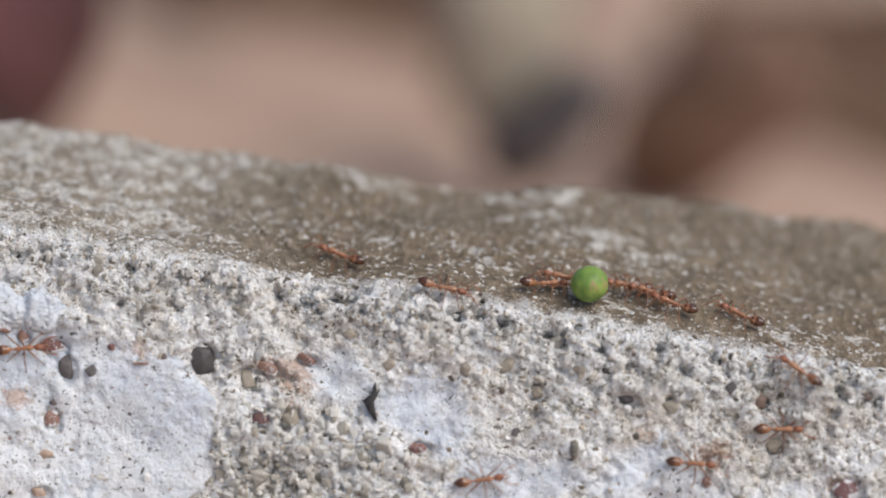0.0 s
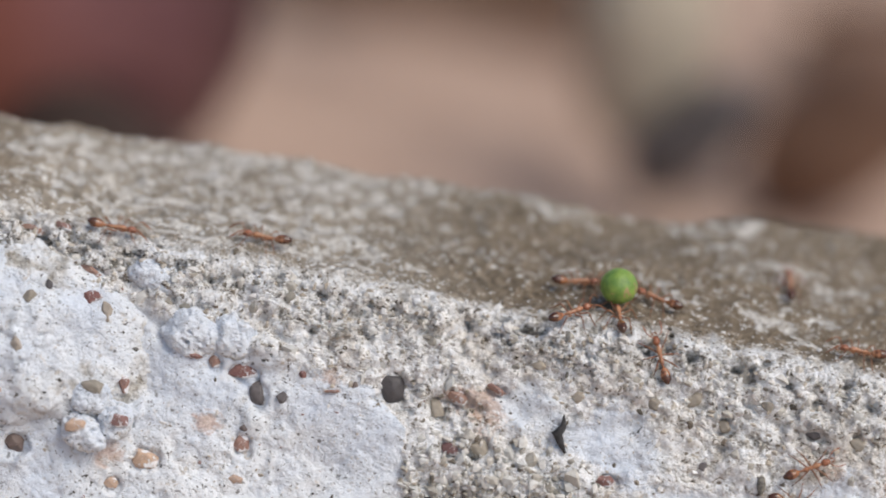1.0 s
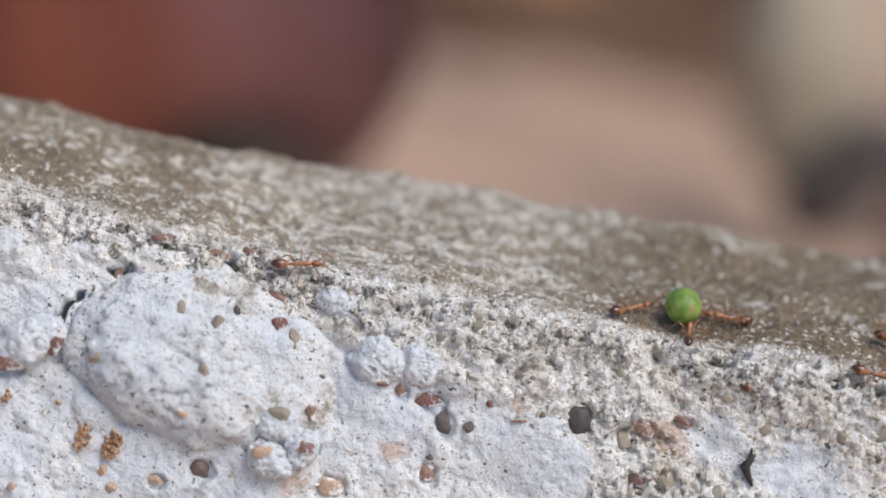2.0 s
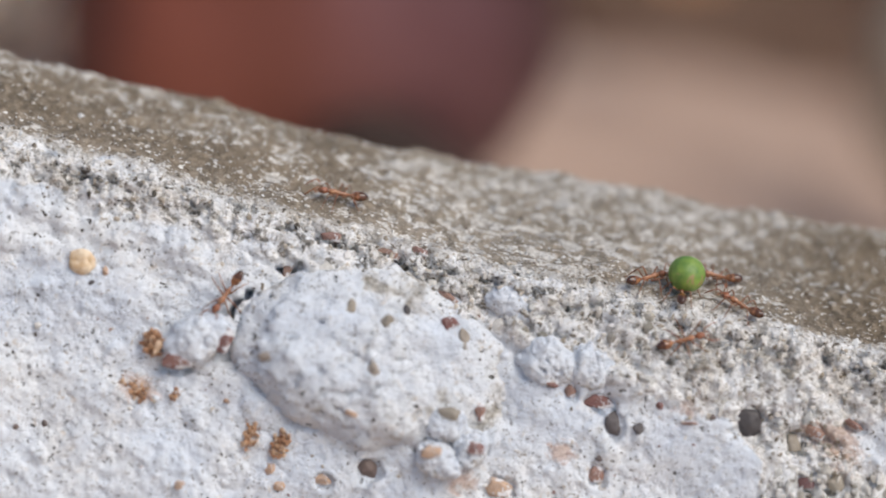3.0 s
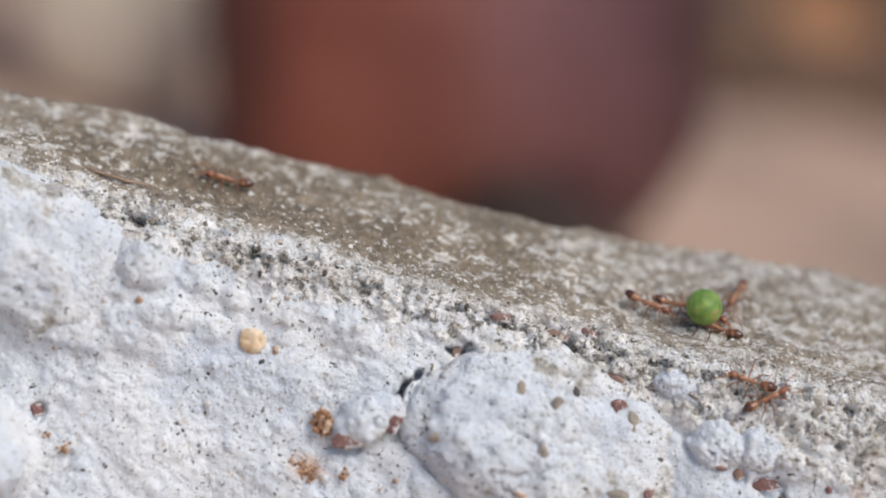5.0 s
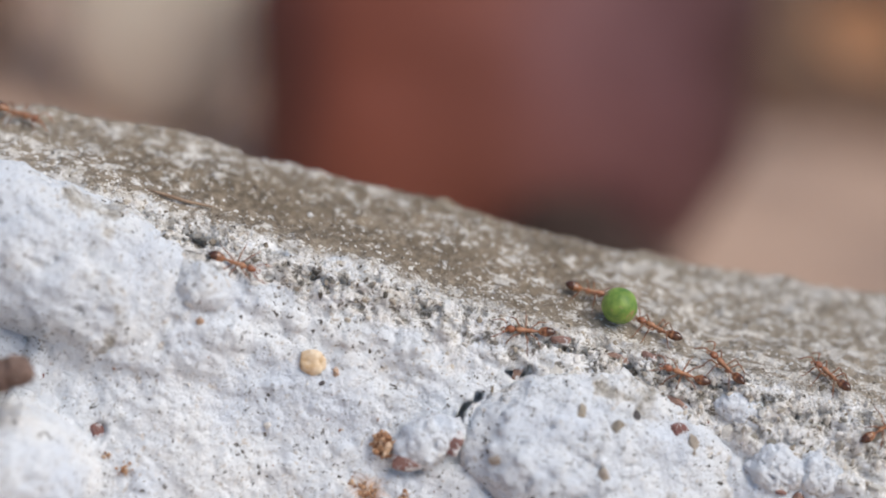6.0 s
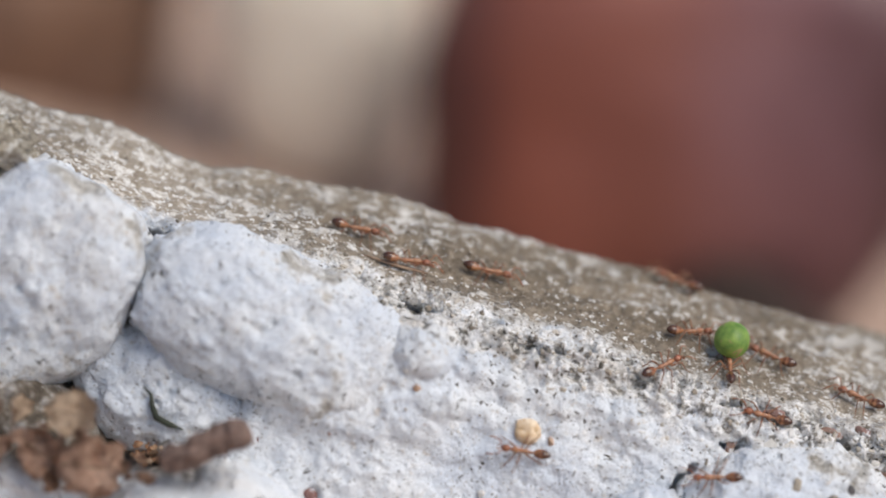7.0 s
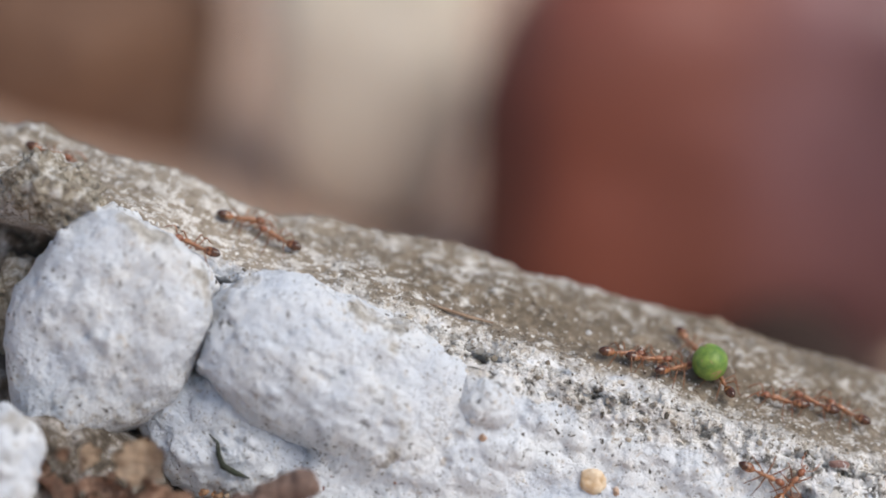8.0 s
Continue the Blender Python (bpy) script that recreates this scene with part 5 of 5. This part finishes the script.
    run(others.pop(), [
        (0, 79.5, 1.5, -180), (2.88, 79.5, 1.5, -180), (4.1, 24.59, -1.17, -180), (4.2, 21.59, -1.17, -175), (4.3, 17.89, -0.84, -170), (4.4, 9.58, -0.31, -169),
        (4.5, 7.75, -0.47, -173), (4.6, 7.1, -0.83, -170), (4.7, 7.27, -0.49, -175), (5.8, -0.01, -1.09, -190), (5.9, -2.41, -1.06, -190), (6, -1.96, -0.57, -185),
        (6.1, -2.25, -0.4, -185), (6.2, -1.74, 0.05, -192), (6.3, -1.78, -0.04, -200), (6.4, -1.96, -0.33, -196), (6.5, -3.46, -0.62, -191), (6.6, -6.6, -1.44, -164),
        (6.7, -8.67, -2.19, -159), (6.8, -8.52, -3.04, -156), (6.9, -10.2, -3.99, -156), (7, -14, -6.04, -164), (7.1, -16.8, -6.76, -174), (7.2, -18.46, -5.47, -212),
        (7.3, -19.5, -4.24, -224), (7.4, -19.53, -4.39, -219), (7.5, -19.49, -4.03, -239), (7.6, -18.24, -4.7, -252), (7.7, -17.21, -4.28, -269), (7.8, -16.9, -3.59, -289),
        (7.9, -15.33, -3.24, -294), (8, -14.13, -3.05, -294),
    ])
    run(others.pop(), [
        (0, 81.8, 5.78, -180), (2.65, 81.8, 5.78, -180), (3.8, 29.88, 5.78, -180), (3.9, 26.88, 5.78, -163), (4, 21.41, 6.21, -163), (4.1, 14.7, 5.22, -163),
        (4.2, 7.07, 3.14, -155), (4.25, 3.68, 2.54, -98), (4.3, 1.65, 1.2, -58), (4.4, 2.27, -0.58, -56), (4.5, 6.31, -3.19, 10), (4.6, 7.44, -2.03, 15),
        (4.7, 7.76, -2.45, 15), (5.2, 8.66, -0.37, 76), (5.4, 8.79, 0.94, 114), (5.8, 7.53, 2.88, 172), (5.9, 8.23, 2.31, 163), (6, 8.06, 1.66, 141),
        (6.1, 4.79, 2.85, 163), (6.2, -1.12, 4.68, 180), (6.3, -2.42, 3.29, 189), (6.4, -5.62, 1.95, 198), (6.5, -8.52, -0.03, 196), (6.6, -10.83, -3.02, 216),
        (6.7, -13.45, -4.71, 211), (6.8, -17.58, -7.67, 196), (6.9, -21.97, -8.02, 186), (7, -27.41, -8.39, 186), (7.1, -33.16, -8.38, 181), (7.2, -37.04, -5.85, 171),
        (7.3, -40.51, -3.54, 166), (7.4, -42.62, -2, 161), (7.5, -45.37, -0.71, 153), (7.6, -50.2, 1.33, 165), (7.7, -53.11, 2.1, 182), (7.8, -54.9, 1.76, 191),
        (7.9, -56.33, 0.66, 189), (8, -59.17, 0.44, 171),
    ])
    run(others.pop(), [
        (0, 49.14, 4.41, -176), (0.1, 47.74, 4.06, -185), (0.2, 47.41, 3.72, -194), (0.3, 46.53, 3.44, -194), (0.4, 45.85, 2.76, -193), (0.5, 44.14, 3.55, -185),
        (0.6, 42.85, 3.35, -193), (0.7, 41.3, 3.42, -193), (0.8, 39.84, 2.82, -201), (0.9, 38.26, 3.6, -200), (1, 37.78, 3.39, -195), (1.1, 37.41, 3.37, -192),
        (1.2, 36.66, 1.63, -183), (1.3, 35.35, 1.7, -174), (1.4, 34.69, 2.84, -173), (1.5, 33.56, 3.79, -170), (1.6, 32.31, 4.13, -173), (1.7, 31.8, 3.44, -173),
        (2.8, 17.88, 4.27, -173), (2.9, 16.83, 4.46, -173), (3, 16.2, 4.65, -173), (3.1, 15.47, 5.02, -142), (3.15, 16.1, 6.4, -61), (3.2, 18.65, 8.08, 8),
        (3.3, 22.68, 8.77, 24), (3.4, 23.71, 9.58, 81), (3.45, 22.97, 9.98, 154), (3.5, 18.1, 10.16, 179), (3.6, 11.37, 9.75, 179), (3.7, 7.4, 10.19, 179),
        (3.8, 2.2, 9.38, 212), (3.85, 0.69, 8.62, 255), (3.9, 0.22, 7.58, 286), (4, -0.45, 5.18, 321), (4.1, 0.3, 5.46, 368), (4.2, 1.22, 6.24, 385),
        (4.3, 1.44, 6.24, 385), (4.4, 1.39, 6.98, 385), (4.5, 1.84, 7.24, 385), (4.6, 4.1, 9.17, 351), (4.7, 5.35, 8.98, 300), (5.2, 4.22, 6.54, 240),
        (5.5, 2.34, 3.49, 155), (5.8, 0.48, 3.06, 99), (5.9, 0.62, 2.22, 112), (6, 0.7, 0.51, 142), (6.1, 0.22, 1.58, 135), (6.2, -0.16, 3.22, 130),
        (6.3, -2.66, 3.95, 130), (6.4, -5.44, 3.87, 148), (6.5, -5.32, 3.16, 153), (6.6, -4.38, 2.21, 156), (6.7, -5.45, 1.53, 173), (6.8, -8.74, -0.27, 198),
        (6.9, -11.16, -0.65, 192), (7, -11.63, -0.71, 181), (7.1, -11.33, -0.15, 176), (7.2, -11.95, 0.45, 162), (7.3, -12.78, 0.59, 163), (7.4, -12.92, 0.38, 159),
        (7.5, -13.39, 0.23, 157), (7.6, -13.54, -0.45, 160), (7.7, -13.52, 0.03, 152), (7.8, -13.73, 0.42, 144), (7.9, -14.1, 2.04, 149), (8, -13.78, 4.37, 165),
    ])
    run(others.pop(), [
        (0, 43.34, 2.86, 17), (0.1, 41.75, 2.16, 12), (0.2, 41.19, 2.02, 12), (0.3, 40.03, 1.75, 21), (0.4, 39.28, 1.63, 21), (0.5, 37.98, 1.8, 21),
        (0.6, 36.6, 2.18, 13), (0.7, 35.18, 3.11, 13), (0.8, 33.93, 2.87, 21), (0.9, 32.36, 4.15, 19), (1, 31.88, 4.41, 17), (1.1, 30.94, 3.43, 14),
        (1.2, 30.78, 2.9, 14), (1.3, 29.29, 3.18, 20), (1.4, 28.04, 3.04, 31), (1.5, 26.88, 3.53, 31), (1.6, 26.39, 3.98, 38), (1.7, 25.7, 3.39, 38),
        (2.8, 13.24, 1.94, 38), (2.9, 12.44, 2.2, 41), (3, 11.35, 2.07, 41), (3.1, 10.57, 2.14, 38), (3.2, 10.2, 2.44, 38), (3.3, 9.55, 1.97, 45),
        (3.4, 8.99, 2.04, 45), (3.5, 8.88, 2.57, 48), (3.6, 8.32, 2.87, 45), (3.7, 7.71, 3.55, 39), (3.8, 7.18, 3.73, 36), (3.9, 6.12, 3.02, 32),
        (4, 5.05, 2.65, 25), (4.1, 4.6, 2.96, 25), (4.2, 3.77, 3.35, 32), (4.3, 3.29, 3.77, 32), (4.4, 3.07, 4.63, 32), (4.5, 2.72, 4.89, 36),
        (4.6, 2.22, 4.57, 25), (4.7, 1.84, 5.54, 17), (5.8, -6.6, 4.68, -8), (5.9, -8.5, 4.44, -9), (6, -9.81, 4.78, 0), (6.1, -11.28, 5.29, 0),
        (6.2, -12.39, 5.73, 0), (6.3, -14.63, 4.53, 1), (6.4, -14.56, 4.42, 6), (6.5, -15.16, 4.02, 6), (6.6, -15.79, 3.24, 13), (6.7, -16.97, 3.3, 14),
        (6.8, -16.15, 4.21, 19), (6.9, -17.42, 4.22, 19), (7, -18.25, 4.24, 23), (7.1, -18.85, 4.38, 19), (7.2, -19.05, 4.98, 20), (7.3, -19.6, 4.35, 20),
        (7.4, -20.08, 4.25, 15), (7.5, -20.92, 3.78, 20), (7.6, -21.17, 4.42, 20), (7.7, -22.61, 3.55, 20), (7.8, -22.13, 6.02, -23), (7.9, -22.78, 6.76, -44),
        (8, -23.33, 6.19, -50),
    ])
    run(others.pop(), [
        (0, -84.2, 1.5, 0), (4.7, -84.2, 1.5, 0), (5.7, -39.25, -2.45, 0), (5.8, -36.25, -2.45, -7), (5.9, -35.67, -2.6, -10), (6, -34.74, -1.83, -5),
        (6.1, -33.54, -1.54, -5), (6.2, -29.04, -1.27, 10), (6.3, -25.21, -1.12, 10), (6.4, -21.62, -1.8, 12), (6.5, -21.22, -1.51, 21), (6.6, -19.88, -0.7, 32),
        (6.7, -20.08, -0.51, 29), (6.8, -19.65, -0.51, 22), (6.9, -20.15, -0.39, 28), (7, -19.66, 0.27, 47), (7.1, -19.81, 0.53, 46), (7.2, -19.88, 0.69, 50),
        (7.3, -20.02, 1.16, 51), (7.4, -20.03, 0.63, 36), (7.5, -19.79, 0.26, 21), (7.6, -18.87, -1.18, -6), (7.7, -18.54, -1.62, -9), (7.8, -17.57, -1.86, -9),
        (7.9, -16.52, -2.3, -9), (8, -16.19, -2.8, -9),
    ])
    run(others.pop(), [
        (0, -83.4, 6.96, 0), (5.29, -83.4, 6.96, 0), (5.9, -55.94, 6.96, 0), (6, -52.94, 6.96, -9), (6.1, -50.56, 6.96, 0), (6.2, -46.12, 6.95, 9),
        (6.3, -43.08, 6.13, 1), (6.4, -40.92, 4.78, -24), (6.5, -40.72, 4.14, -41), (6.6, -39.67, 4.57, 6), (6.7, -39.62, 4.22, 10), (6.8, -38.13, 3.65, 10),
        (6.9, -37.35, 3.74, 11), (7, -33.28, 4.24, 4), (7.1, -30.58, 5.06, -24), (7.2, -28.69, 3.6, -44), (7.3, -28.02, 1.85, -81), (7.4, -27.09, 0.12, -72),
        (7.5, -26.54, -0.74, -45), (7.6, -25.84, -0.56, -9), (7.7, -24.49, 0.1, 8), (7.8, -24.09, 0.68, 24), (7.9, -24.11, 1.67, 35), (8, -24.05, 2.87, 41),
    ])
    run(others.pop(), [
        (0, -82.6, 2.43, 0), (5.67, -82.6, 2.43, 0), (6.2, -58.94, 2.43, 0), (6.3, -55.94, 2.43, 9), (6.4, -51.86, 4.73, 9), (6.5, -47.99, 2.95, 6),
        (6.6, -43.57, 2.24, 10), (6.7, -42.44, 1.62, 10), (6.8, -41.37, 1.47, 2), (6.9, -41.98, 1.39, 2), (7, -39, 2.4, 11), (7.1, -36.24, 3.31, 11),
        (7.2, -33.83, 4.03, 2), (7.3, -31.01, 4.97, 8), (7.4, -28.12, 3.34, 20), (7.5, -24.25, 3.83, 20), (7.6, -23.82, 3.11, 20), (7.7, -23.85, 3.45, 20),
        (7.8, -24.84, 2.66, 28), (7.9, -25.72, 2.76, 28), (8, -25.99, 2.95, 20),
    ])
    run(others.pop(), [
        (0, -85.8, 4.58, 0), (6.09, -85.8, 4.58, 0), (6.6, -62.94, 4.58, 0), (6.7, -59.94, 4.58, 19), (6.8, -54.12, 4.96, 10), (6.9, -50.63, 3.91, 11),
        (7, -43.14, 4.47, 4), (7.1, -42.24, 4.6, 11), (7.2, -42.05, 4.62, 11), (7.3, -42.25, 4.31, 11), (7.4, -41.96, 4.21, 8), (7.5, -41.48, 3.85, 2),
        (7.6, -36.21, 2.28, -7), (7.7, -32.68, 1.89, -3), (7.8, -29.08, 1.85, 11), (7.9, -28.32, 2.09, 18), (8, -27.93, 2.79, 21),
    ])
    run(others.pop(), [
        (0, 81, 9.21, 180), (4.84, 81, 9.21, 180), (6.7, -2.67, 9.21, 180), (6.8, -5.67, 9.21, 173), (6.9, -12.2, 9.61, 173), (7, -19.82, 9.93, 170),
        (7.1, -25.33, 10.36, 173), (7.2, -33.31, 9.97, 177), (7.3, -40.69, 8.85, 182), (7.4, -47.83, 7.62, 191), (7.5, -50.36, 6.8, 191), (7.6, -52.68, 5.49, 191),
        (7.7, -54.24, 4.8, 182), (7.8, -54.27, 4.79, 174), (7.9, -54.09, 4.8, 165), (8, -53.87, 4.83, 160),
    ])
    run(others.pop(), [
        (0, 81.1, 3.08, 180), (5.01, 81.1, 3.08, 180), (6.8, 0.77, 3.08, 180), (6.9, -2.23, 3.08, 173), (7, -5.45, 3.09, 168), (7.1, -8.57, 3.62, 173),
        (7.2, -9.03, 3.74, 173), (7.3, -10.51, 3.57, 173), (7.4, -10.3, 3.28, 165), (7.5, -9.63, 3.47, 157), (7.6, -10.8, 4.03, 142), (7.7, -10.85, 5.16, 149),
        (7.8, -10.87, 4.67, 149), (7.9, -10.4, 4.47, 157), (8, -11.32, 4.48, 160),
    ])
    run(others.pop(), [
        (0, -85.2, 5.93, 0), (7.3, -85.2, 5.93, 0), (7.5, -76.11, 5.93, 0), (7.6, -73.11, 5.93, -7), (7.7, -69.76, 3.27, -6), (7.8, -63.45, 3.5, 8),
        (7.9, -59.01, 4.72, 3), (8, -56.76, 5.62, 11),
    ])
    run(others.pop(), [
        (0, -85.3, 5.3, 0), (7.66, -85.3, 5.3, 0), (7.8, -78.88, 5.3, 0), (7.9, -75.88, 5.3, 3), (8, -71.29, 5.78, -3),
    ])


motions()
